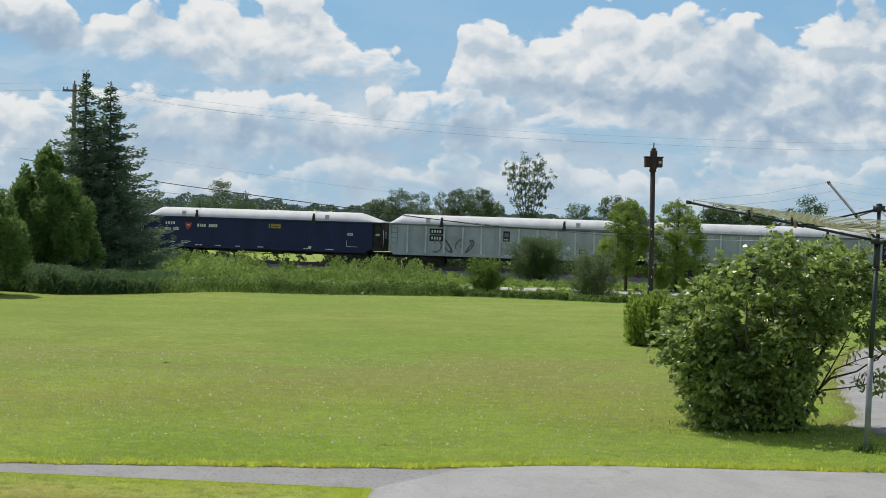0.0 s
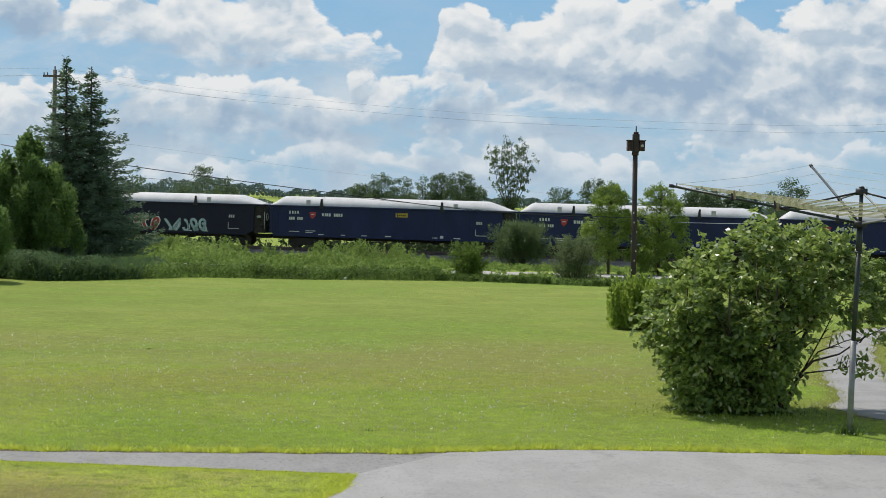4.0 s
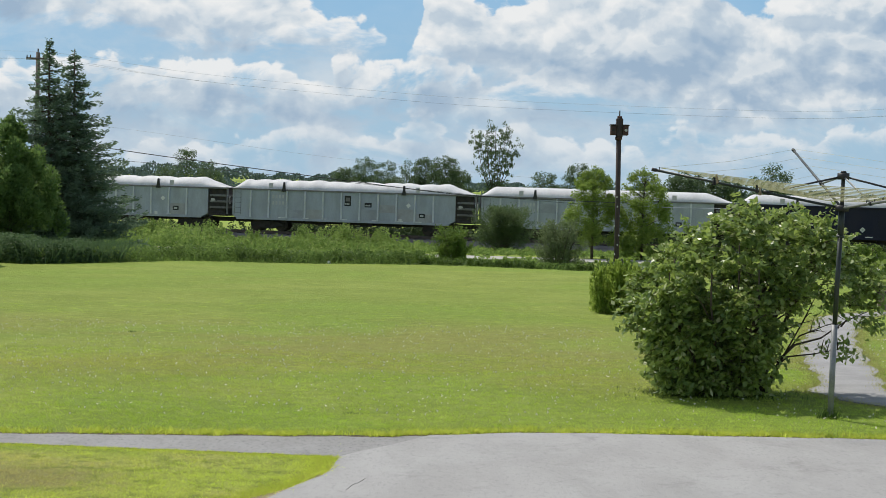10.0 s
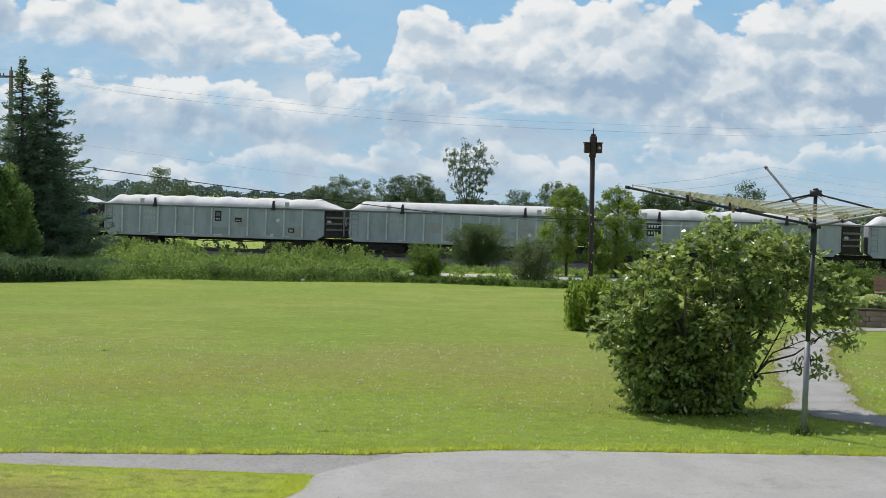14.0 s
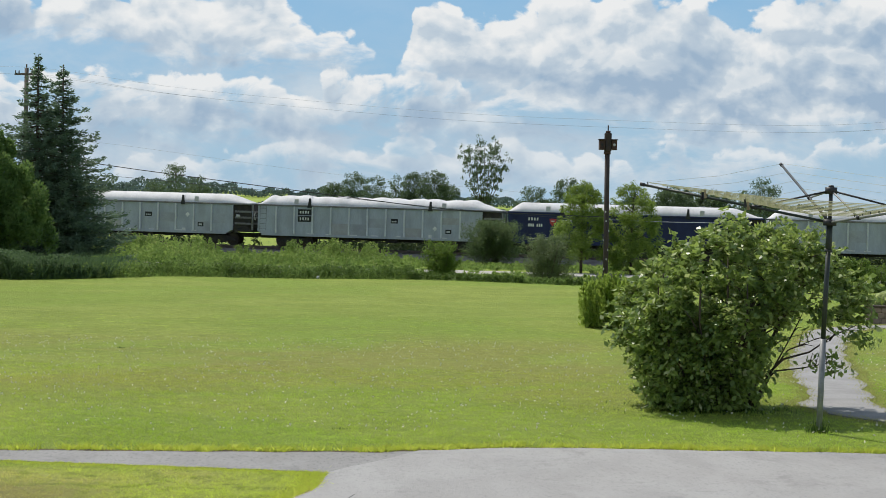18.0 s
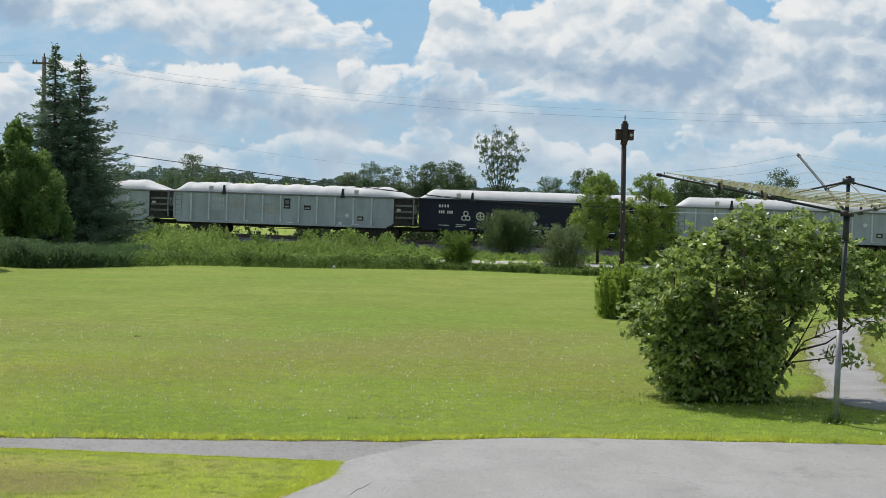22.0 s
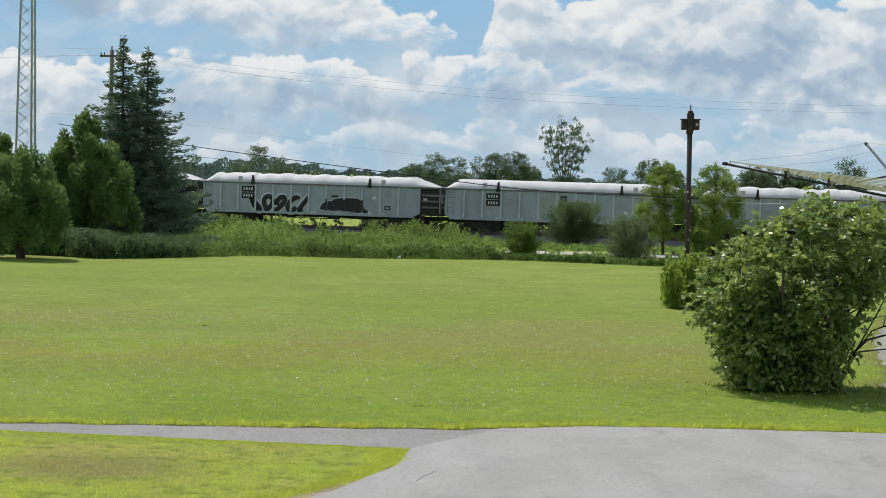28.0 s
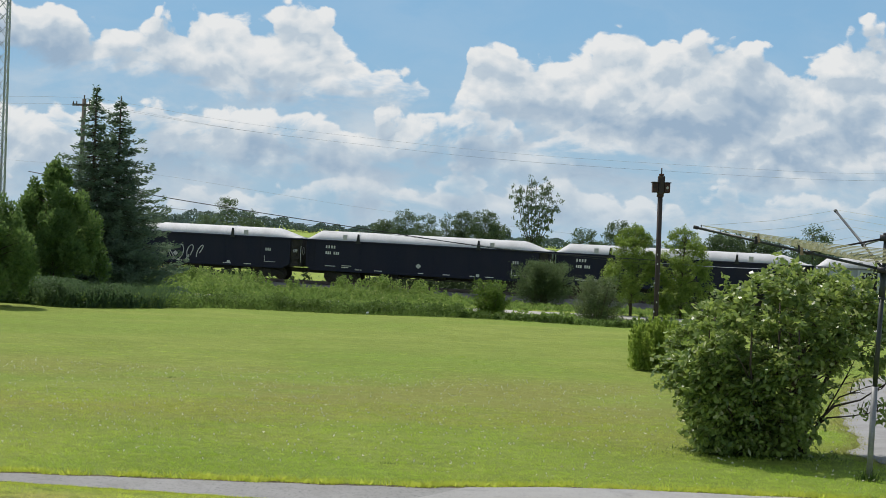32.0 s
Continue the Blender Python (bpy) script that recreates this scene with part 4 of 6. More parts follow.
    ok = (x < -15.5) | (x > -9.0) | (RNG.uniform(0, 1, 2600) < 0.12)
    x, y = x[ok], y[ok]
    herbs("brush beyond the tracks, coloured dark for the train's shade", x, y, 1.15 + 0.35 * np.sin(x * 0.8) * np.sin(x * 0.23), 0.34, M_BRUSH, 26, 0.35)
    # the dark clump of rank grass before the spruces
    x = -15.5 + 8.3 * RNG.uniform(0, 1, 3600) ** 0.85
    y = lawn_edge(x) + RNG.uniform(0.15, 3.0, len(x))
    top = (0.50 + 0.07 * np.sin(x * 2.3) + 0.05 * np.sin(x * 5.1)) * np.clip((-6.9 - x) / 1.6, 0.35, 1)
    herbs("dark knee-high rank growth before the spruces", x, y, top, 0.075, M_RANK, 44, 0.3, "rank_grass")
    x = np.repeat(x, 4) + RNG.normal(size=4 * len(x)) * 0.08
    y = np.repeat(y, 4) + RNG.normal(size=4 * len(y)) * 0.08
    blades("rank_grass", "thin grass standing over the rank growth", x, y, 0.56, 0.022, M_RANK, 0.45)


weeds()


# ---- trees and shrubs ----
def conifer(name, label, at, height, radius, material, needles, leaf, droop=0.25, group="", steps=44, low=0.02, power=0.62):
    t = thing(name, label, "tree", at, 0, group)
    part("trunk", tube("trunk", [(0, 0, -0.2), (0.02, 0.03, height * 0.5), (0, 0, height)], 0.13, M_BARK, 8, 0.012), t)
    pts, ways = [], []
    V, F = [], []
    for i in range(steps):
        h = low + (0.985 - low) * i / (steps - 1)
        r = radius * (1 - h) ** power * RNG.uniform(0.86, 1.06) + 0.05
        k = max(4, int(13 * (1 - h) + 4))
        for j in range(k):
            a = j * 2 * math.pi / k + i * 1.3 + RNG.uniform(-0.3, 0.3)
            q = r * RNG.uniform(0.45, 1.36)
            d = np.array([math.cos(a), math.sin(a), 0])
            z0 = height * min(0.99, h + RNG.uniform(-0.02, 0.02))
            n = max(10, int(needles * q / radius))
            s = RNG.uniform(0.12, 1, n) ** 0.8
            side = np.array([-d[1], d[0], 0])
            w = RNG.normal(size=n) * 0.20 * q * (1.15 - s)
            line = d[None] * (s * q)[:, None] + side[None] * w[:, None]
            line[:, 2] += z0 - droop * q * s ** 1.3 + 0.26 * q * s ** 3 + RNG.normal(size=n) * 0.045
            pts.append(line)
            ways.append(d[None] * 1.0 + side[None] * np.sign(w)[:, None] * 0.7 + np.array([[0, 0, 0.12]]))
            b = len(V)
            V += [tuple(d * 0.03 + (0, 0, z0 - 0.02)), tuple(d * 0.03 + (0, 0, z0 + 0.02)), tuple(d * q * 0.9 + (0, 0, z0 - droop * q * 0.85 + 0.1 * q))]
            F.append((b, b + 1, b + 2))
    pts, ways = np.concatenate(pts), np.concatenate(ways)
    part("branchwork", raw("branchwork", V, F, M_BARK), t)["kind"] = "stuff"
    v, f = leaf_faces(pts, leaf, leaf * 0.28, 0.45, ways, 0.1)
    part("crown", raw("crown", v, f, material), t)
    return t


def gz(x, y):
    return float(ground_z(x, y))


def cedar(name, label, at, height, shape, leaves, leaf, material, bare=0.0, stems=1, clumps=120, group="", small=0.10, large=0.15, rise=0.55, core=0.62, level=0.1, trunk=0.085):
    """A close-leaved evergreen: a billowed outline of soft upright sprays; shape gives its half width from the foot (0) to the top (1)."""
    t = thing(name, label, "tree", at, 0, group)
    for i in range(stems):
        a = i * 2.2
        part("trunk" if stems == 1 else "stem", tube("trunk", [(0.05 * i * math.cos(a), 0.05 * i * math.sin(a), -0.15), (0.10 * i * math.cos(a), 0.10 * i * math.sin(a), height * 0.4), (0.04 * i, 0, height * 0.9)], trunk, M_BARK, 8, 0.012), t)
    balls = []
    for i in range(clumps):
        h = bare + (0.97 - bare) * RNG.uniform(0, 1)
        a = i * 2.399 + RNG.uniform(-0.3, 0.3)
        r = shape(h) * (0.55 + 0.45 * RNG.uniform(0, 1) ** 0.7)
        s = (small + large * shape(h)) * RNG.uniform(0.55, 1.3)
        balls.append((r * math.cos(a), r * math.sin(a), height * h, s, s, s * (1.7 if rise > 0 else 0.85)))
        if i % 4 == 0:
            part("limb", tube("limb", [(0, 0, height * max(0.05, h - 0.12)), (r * 0.5 * math.cos(a), r * 0.5 * math.sin(a), height * (h - 0.05)), (r * math.cos(a), r * math.sin(a), height * h)], 0.022, M_BARK, 5, 0.006, False), t)
    for k in range(7):
        h = bare + 0.05 + (0.9 - bare) * k / 6
        s = shape(h) * core
        balls.append((0, 0, height * h, s, s, height * 0.10))
    pts, out = in_balls(leaves, balls, 0.42)
    pts[:, 2] = np.clip(pts[:, 2], 0.04, None)
    v, f = leaf_faces(pts, leaf, leaf * 0.42, 0.5, out * np.array([1, 1, 0.5]) + np.array([0, 0, rise]), 0.15, level)
    part("crown", raw("crown", v, f, material), t)
    return t


SPRUCES = "spruces at the lawn's edge"
conifer("spruce", "tall dark green spruce with a thin pointed top", (-11.34, 52, gz(-11.34, 52)), 6.4 - gz(-11.34, 52), 2.65, M_SPRUCE, 190, 0.15, group=SPRUCES, power=0.92, steps=52)
conifer("spruce", "dark green spruce standing close against another", (-10.68, 52.6, gz(-10.68, 52.6)), 6.16 - gz(-10.68, 52.6), 2.50, M_SPRUCE, 190, 0.15, group=SPRUCES, power=0.87, steps=52)
egg = lambda h: math.sin(math.pi * min(1.0, 0.26 + 0.74 * h)) ** 0.95 + 0.02
cedar("cedar", "broad green cedar below the spruces", (-11.36, 47.3, gz(-11.36, 47.3)), 3.80 - gz(-11.36, 47.3), lambda h: 1.42 * egg(h), 40000, 0.13, M_CEDAR, clumps=105, small=0.10, large=0.13, core=0.5)
cedar("cedar", "green cedar at the lawn's edge", (-13.6, 46.5, gz(-13.6, 46.5)), 3.1 - gz(-13.6, 46.5), lambda h: 1.3 * egg(h), 30000, 0.13, M_CEDAR, clumps=95, small=0.10, large=0.13, core=0.5)
cedar("small_tree", "small round-headed green tree on a short thick trunk", (-10.85, 39.0, 0), 2.62, lambda h: 0.98 * math.sin(math.pi * min(1.0, 0.16 + 0.84 * h)) ** 0.7 + 0.03, 22000, 0.10, M_CEDAR, bare=0.14, stems=3, clumps=75, small=0.08, large=0.15, core=0.5)


def big_bush():
    """The large lilac-like bush: many bare stems from one foot, leaves in tiers."""
    t = thing("bush", "large leafy green bush with bare stems below", "bush", (3.24, 16.7, 0))
    for i in range(17):
        a = i * 2.399
        lean = 0.25 + 0.75 * ((i * 7) % 17) / 17
        rx, ry, h = 0.9 * lean * math.cos(a) + 0.10, 0.85 * lean * math.sin(a), 1.66 - 0.40 * lean ** 2 + RNG.uniform(-0.10, 0.06)
        foot = (0.30 * math.cos(a) + 0.05, 0.22 * math.sin(a), -0.03)
        p1 = (foot[0] + rx * 0.25, foot[1] + ry * 0.25, h * 0.35)
        p2 = (foot[0] + rx * 0.65, foot[1] + ry * 0.65, h * 0.72)
        p3 = (rx * 1.0, ry * 1.0, h)
        part("stem", tube("stem", [foot, p1, p2, p3], 0.022, M_BARK, 6, 0.006), t)
        for k in range(4):
            q = np.array(p1) + (np.array(p2) - p1) * RNG.uniform(0.1, 1)
            o = q + np.array([RNG.normal() * 0.24, RNG.normal() * 0.24, RNG.uniform(0.1, 0.4)])
            part("twig", tube("twig", [tuple(q), tuple((q + o) / 2 + (0, 0, 0.03)), tuple(o)], 0.009, M_BARK, 5, 0.003, False), t)
    # bare limbs that stretch out to one side
    for pts in ([(0.40, 0, 0.02), (0.52, -0.05, 0.30), (0.62, -0.08, 0.40), (0.88, -0.12, 0.44), (1.14, -0.15, 0.50)], [(0.45, 0.05, 0.02), (0.58, 0, 0.36), (0.80, 0, 0.78), (1.0, 0.02, 1.2)],
                [(0.52, -0.05, 0.34), (0.70, -0.05, 0.52), (0.95, -0.1, 0.60), (1.2, -0.1, 0.78), (1.42, -0.1, 0.88)], [(0.36, 0, 0.02), (0.50, -0.05, 0.5), (0.68, -0.1, 0.95), (0.86, 0, 1.25)],
                [(0.42, -0.05, 0.02), (0.50, -0.1, 0.30), (0.72, -0.15, 0.62), (1.0, -0.15, 0.74)]):
        part("stem", tube("stem", pts, 0.015, M_BARK, 6, 0.004), t)
        for k in range(5):
            q = np.array(pts[2]) + (np.array(pts[-1]) - pts[2]) * RNG.uniform(0, 1)
            o = q + np.array([RNG.uniform(0, 0.2), RNG.normal() * 0.12, RNG.uniform(-0.05, 0.14)])
            part("twig", tube("twig", [tuple(q), tuple((q + o) / 2 + (0, 0, 0.02)), tuple(o)], 0.007, M_BARK, 5, 0.002, False), t)
    # the outline of the crown, from one foot over the top to the other, in x and z
    rim = np.array([(-0.50, 0.10), (-0.72, 0.50), (-0.96, 0.88), (-0.80, 1.10), (-0.56, 1.36), (-0.22, 1.64), (0.08, 1.84), (0.55, 1.85), (0.92, 1.74), (1.24, 1.52), (1.42, 1.18), (1.32, 0.94), (0.96, 0.98), (0.62, 0.88), (0.38, 0.60), (0.26, 0.10)])

    def within(x, z):
        """Which places lie inside the outline."""
        hit = np.zeros(len(x), bool)
        for (x0, z0), (x1, z1) in zip(rim, np.roll(rim, -1, 0)):
            cross = ((z0 > z) != (z1 > z)) & (x < (x1 - x0) * (z - z0) / (z1 - z0 + 1e-9) + x0)
            hit ^= cross
        return hit
    x, z, y = RNG.uniform(-1.2, 1.5, 4000), RNG.uniform(0.06, 1.95, 4000), RNG.uniform(-1, 1, 4000)
    ok = within(x, z)
    x, y, z = x[ok], y[ok], z[ok]
    thick = (0.26 + 0.50 * np.clip(z / 1.1, 0, 1)) * np.sqrt(np.clip(1 - ((x - 0.1) / 1.6) ** 2, 0.05, 1)) * np.sqrt(np.clip(1.12 - (z / 2.05) ** 4, 0.05, 1))
    y = np.sign(y) * np.abs(y) ** 0.6 * thick
    # shoots: heads of them, set apart from one another, each with paired leaves along it
    heads = np.stack([x, y, z], 1)
    keep = []
    for h in heads:
        if noise.noise(Vector(h) * 3.1) < -0.10 and h[2] > 0.35:
            continue
        gap = 0.086 if h[2] < 1.0 and -0.7 < h[0] < 0.35 else 0.13
        if all(np.linalg.norm(h - q) > gap for q in keep):
            keep.append(h)
    mid = np.array([0.10, 0.0, 0.62])
    pts, ways, V, F = [], [], [], []
    for h in keep:
        away = (h - mid) / (np.linalg.norm(h - mid) + 0.05)
        for k in range(5):
            d = away * 0.75 + RNG.normal(size=3) * 0.55 + np.array([0, 0, 0.30])
            d /= np.linalg.norm(d)
            n = RNG.integers(10, 17)
            reach = RNG.uniform(0.10, 0.24) + (0.16 if RNG.uniform(0, 1) < 0.16 else 0.0)
            u = np.linspace(0.12, 1.0, n)
            drop = np.array([0, 0, -0.09])
            stalk = h + d * (reach * u)[:, None] + drop * (u ** 2)[:, None]
            side = np.cross(d, (0, 0, 1.0))
            side = side / (np.linalg.norm(side) + 1e-6) * np.where(np.arange(n) % 2, 1, -1)[:, None]
            pts.append(stalk + side * 0.028 + RNG.normal(size=(n, 3)) * 0.012)
            ways.append(side * 0.85 + d * 0.55 + np.array([0, 0, -0.42]))
            b = len(V)
            V += [tuple(h - d * 0.02), tuple(h - d * 0.02 + (0, 0, 0.008)), tuple(stalk[-1])]
            F.append((b, b + 1, b + 2))
    for q, r, n in (((1.02, -0.15, 0.47), 0.12, 34), ((1.22, -0.15, 0.45), 0.13, 46), ((1.42, -0.1, 0.78), 0.15, 60), ((1.52, -0.1, 0.70), 0.12, 44), ((1.12, -0.12, 0.56), 0.11, 30), ((-0.62, -0.3, 0.16), 0.16, 60), ((-0.45, -0.45, 0.10), 0.14, 50)):
        pts.append(np.array(q) + RNG.normal(size=(n, 3)) * r * (0.6, 0.6, 0.35))
        ways.append(RNG.normal(size=(n, 3)) * 0.6 + np.array([0, 0, -0.5]))
    pts, ways = np.concatenate(pts), np.concatenate(ways)
    pts[:, 2] = np.maximum(pts[:, 2], 0.05)
    part("branchwork", raw("branchwork", V, F, M_BARK), t)["kind"] = "stuff"
    v, f = leaf_faces(pts, 0.076, 0.044, 0.55, ways, 0.16, 0.34)
    part("crown", raw("crown", v, f, M_BUSH), t)
    x, y = 3.18 + RNG.normal(size=900) * 0.38, 16.6 + RNG.normal(size=900) * 0.22
    blades("bush_grass", "rank grass round the bush's foot", x, y, 0.05, 0.014, M_WEED_DARK, 0.6, category="grass")


big_bush()


def spears(name, label, at, wide, deep, high, shoots, material):
    """A close clump of upright leafy shoots, bare of leaves only at the ground."""
    t = thing(name, label, "shrub", at)
    pts, ways = [], []
    for i in range(shoots):
        x, y = wide * 0.5 * RNG.uniform(-1, 1), deep * 0.5 * RNG.uniform(-1, 1)
        h = high * RNG.uniform(0.66, 1.10) * (1 - 0.18 * abs(2 * x / wide) ** 3)
        lean = np.array([x * 0.03 + RNG.normal() * 0.06, y * 0.03 + RNG.normal() * 0.06])
        n = 64
        u = RNG.uniform(0.04, 1, n)
        a = RNG.uniform(0, 2 * np.pi, n)
        out = np.stack([np.cos(a), np.sin(a), 0 * a], 1)
        line = np.stack([x + lean[0] * u, y + lean[1] * u, h * u], 1)
        pts.append(line + out * (0.055 * (1.15 - u))[:, None])
        ways.append(out * 0.6 + np.array([0, 0, 1.0]))
        if i % 3 == 0:
            part("stem", tube("stem", [(x * 0.8, y * 0.8, -0.03), (x, y, h * 0.4), (x + lean[0] * 0.9, y + lean[1] * 0.9, h * 0.9)], 0.006, M_SHRUB, 5, 0.003), t)
    pts, ways = np.concatenate(pts), np.concatenate(ways)
    v, f = leaf_faces(pts, 0.085, 0.036, 0.45, ways, 0.2, 0.15)
    part("crown", raw("crown", v, f, material), t)


spears("shrub", "bright green clump of upright leafy shoots beside a post", (3.63, 27.9, 0), 0.92, 0.6, 0.86, 130, M_SPEAR)
feather("shrub", "small green shrub beside a taller one", (4.05, 27.4, 0), 0.85, 0.62, 4200, 0.06, M_SHRUB, 5, twigs=50, low=0.02)
YOUNG = "young trees by the road"
cedar("young_tree", "young light green tree with a thin trunk", (9.35, 84, gz(9.3, 84)), 4.6, lambda q: 1.32 * math.sin(math.pi * (0.14 + 0.80 * q)) ** 0.7, 14000, 0.14, M_SUMAC, 0.18, 2, 85, YOUNG, 0.13, 0.16, -0.25, 0.42, 0.5, 0.06)
cedar("young_tree", "young light green tree with a full crown", (11.9, 84, gz(11.9, 84)), 4.6, lambda q: 1.42 * math.sin(math.pi * (0.22 + 0.72 * q)) ** 0.7, 17000, 0.14, M_SUMAC, 0.03, 3, 100, YOUNG, 0.13, 0.16, -0.25, 0.42, 0.5, 0.06)
feather("field_shrub", "dense dark green willow shrub by the tracks", (5.6, 98, gz(5.6, 98)), 4.0, 2.8, 20000, 0.11, M_DARK_SHRUB, 9, twigs=130, low=0.02, rise=0.45, full=0.9)
feather("field_shrub", "rounded green shrub in the tall weeds", (1.65, 62, gz(1.65, 62)), 1.7, 1.95, 11000, 0.075, M_SHRUB, 6, twigs=80, low=0.02)
feather("field_shrub", "grey-green shrub with pale leaves at the lawn's end", (5.2, 57.5, gz(5.2, 57.5)), 2.1, 2.3, 12000, 0.075, M_GREY_SHRUB, 7, twigs=90, low=0.02)
for x, y, h, r, m in ((12.6, 45.5, 0.95, 1.1, M_SHRUB), (14.6, 49.5, 1.1, 1.3, M_SHRUB), (7.6, 60, 0.95, 1.6, M_DARK_SHRUB)):
    feather("field_shrub", "low green shrub among the weeds", (x, y, gz(x, y)), r, h, 5200, 0.07, m, 4, twigs=50, low=0.02)


def far_trees():
    g = gz(9.6, 190)
    t = thing("tall_tree", "tall airy tree with limbs spreading in a fan", "tree", (9.7, 190, g))
    part("trunk", tube("trunk", [(0, 0, -0.3), (0.05, 0, 3.2)], 0.22, M_BARK, 8, 0.17), t)
    balls = []
    for i in range(9):
        a = (i - 4) / 4
        top = (2.45 * a, 0.9 * math.sin(i * 2.2), 11.7 - 1.3 * a * a - 0.5 * (i % 3))
        knee = (1.3 * a, 0.4 * math.sin(i * 2.2), 5.7)
        part("limb", tube("limb", [(0.02 * a, 0, 3.0), knee, top], 0.07, M_BARK, 6, 0.02), t)
        for k in range(44):
            f = k / 43
            foot = np.array((0.02 * a, 0, 3.0))
            q = foot + (np.array(knee) - foot) * (0.25 + 2.5 * f * 0.75) if f < 0.3 else np.array(knee) + (np.array(top) - np.array(knee)) * (f - 0.3) / 0.7
            balls.append((*(q + RNG.normal(size=3) * (0.34, 0.4, 0.30)), 0.20 + 0.16 * f, 0.3, 0.18 + 0.14 * f))
    pts, out = in_balls(6200, balls, 0.5)
    v, f = leaf_faces(pts, 0.23, 0.13, 0.8, out, 0.2, 0.4)
    part("crown", raw("crown", v, f, M_FAR), t)
    for x, y, h, r, n in ((-10.5, 262, 6.2, 1.8, 1500), (-7.0, 258, 7.6, 2.0, 1700), (-3.6, 264, 7.2, 1.8, 1500), (-0.6, 260, 7.4, 1.9, 1500), (2.4, 262, 7.9, 1.9, 2300), (5.4, 258, 8.0, 2.0, 2600), (7.6, 262, 6.6, 1.6, 1700),
                          (18.6, 232, 5.9, 1.9, 1500), (23.2, 228, 7.0, 1.8, 1700), (26.0, 232, 6.6, 1.9, 1700), (33.5, 230, 5.6, 2.0, 1300), (39.0, 230, 5.4, 2.2, 1300),
                          (25.0, 150, 5.2, 1.7, 1700), (28.6, 150, 5.0, 1.6, 1600), (45, 205, 7.2, 2.0, 1600), (-40.5, 300, 9.0, 2.1, 1300), (-36.6, 304, 7.2, 1.9, 1100), (-45, 306, 6.4, 1.8, 1000)):
        cedar("far_tree", "green broadleaf tree beyond the railway", (x, y, gz(x, y)), h * 1.13, lambda q, r=r: 1.35 * r * math.sin(math.pi * (0.10 + 0.84 * q)) ** 0.6, int(n * 4.6), 0.30, M_FAR, 0.08, 1, 60,
              "trees beyond the railway", 0.26, 0.24, -0.3, 0.6, 0.4, 0.16)
    # wooded rise and the forest at the horizon, with distance haze in the leaf colour
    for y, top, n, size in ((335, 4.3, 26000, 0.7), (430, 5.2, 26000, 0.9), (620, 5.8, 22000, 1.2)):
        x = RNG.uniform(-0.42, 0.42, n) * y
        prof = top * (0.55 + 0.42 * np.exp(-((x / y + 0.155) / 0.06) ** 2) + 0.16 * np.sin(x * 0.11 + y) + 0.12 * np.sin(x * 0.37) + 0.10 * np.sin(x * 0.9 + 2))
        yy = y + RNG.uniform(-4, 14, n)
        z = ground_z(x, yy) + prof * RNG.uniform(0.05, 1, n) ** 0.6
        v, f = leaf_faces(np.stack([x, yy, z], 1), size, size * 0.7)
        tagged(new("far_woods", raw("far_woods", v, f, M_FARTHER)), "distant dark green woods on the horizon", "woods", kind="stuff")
    for i in range(9):
        x = -100 + i * 6.1 + RNG.uniform(-1.2, 1.2)
        y = 470 + RNG.uniform(-15, 25)
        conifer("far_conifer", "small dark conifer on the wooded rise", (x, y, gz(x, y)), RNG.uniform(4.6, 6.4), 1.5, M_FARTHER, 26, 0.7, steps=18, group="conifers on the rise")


far_trees()


# ---- yard things ----
def lawn_bits():
    """A pale cap at the lawn's far edge and two weed tufts that the mower missed."""
    t = thing("marker_cap", "small white plastic cap lying at the lawn's edge", "marker", (-2.1, 43.75, gz(-2.1, 43.75)))
    part("cap", tube("cap", [(0, 0, 0.0), (0, 0, 0.05), (0, 0, 0.075)], 0.05, M_WHITE, 12, 0.03), t)
    for x, y in ((-3.7, 22.28), (-0.47, 14.6)):
        px, py = x + RNG.normal(size=40) * 0.03, y + RNG.normal(size=40) * 0.03
        blades("weed_tuft", "dark weed tuft left by the mower", px, py, 0.032, 0.012, M_WEED_DARK, 0.8, category="weed")


lawn_bits()


def bird_post():
    t = thing("bird_house_post", "tall rusty brown post with a small dark nest-box head", "post", (3.72, 29.5, 0))
    part("pole", tube("pole", [(0.01, 0, -0.1), (0, 0, 1.6), (-0.02, 0, 3.36)], 0.046, M_POST, 10, 0.044), t)
    part("collar", tube("collar", [(-0.018, 0, 2.98), (-0.018, 0, 3.03)], 0.062, M_BOX, 10), t)
    for k, (x0, x1) in enumerate(((-0.165, -0.07), (0.05, 0.145))):
        b = part("nest_box", box("nest_box", x0, x1, -0.09, 0.09, 3.06, 3.23, M_BOX, 0.008), t)
        xm = (x0 + x1) / 2
        part("roof_board", box("roof_board", x0 - 0.015, x1 + 0.015, -0.11, 0.11, 3.232, 3.25, M_POST, 0.004), b)
        part("entrance", tube("entrance", [(xm, -0.094, 3.15), (xm, -0.089, 3.15)], 0.026, M_PALE if k else M_INK, 12), b)
    part("head", box("head", -0.068, 0.048, -0.07, 0.07, 3.03, 3.36, M_POST, 0.01), t)
    part("cap", box("cap", -0.05, 0.03, -0.05, 0.05, 3.362, 3.40, M_BOX, 0.008), t)
    part("spike", tube("spike", [(-0.01, 0, 3.40), (-0.01, 0, 3.50)], 0.011, M_POST, 6), t)
    for i in range(9):
        a = i * 2.4
        part("screw_hook", box("screw_hook", -0.008, 0.008, -0.008, 0.008, 0, 0.03, M_WHITE, 0.002), t, at=(0.05 * math.cos(a), -0.05 * abs(math.sin(a)) - 0.004, 0.75 + i * 0.17))


bird_post()


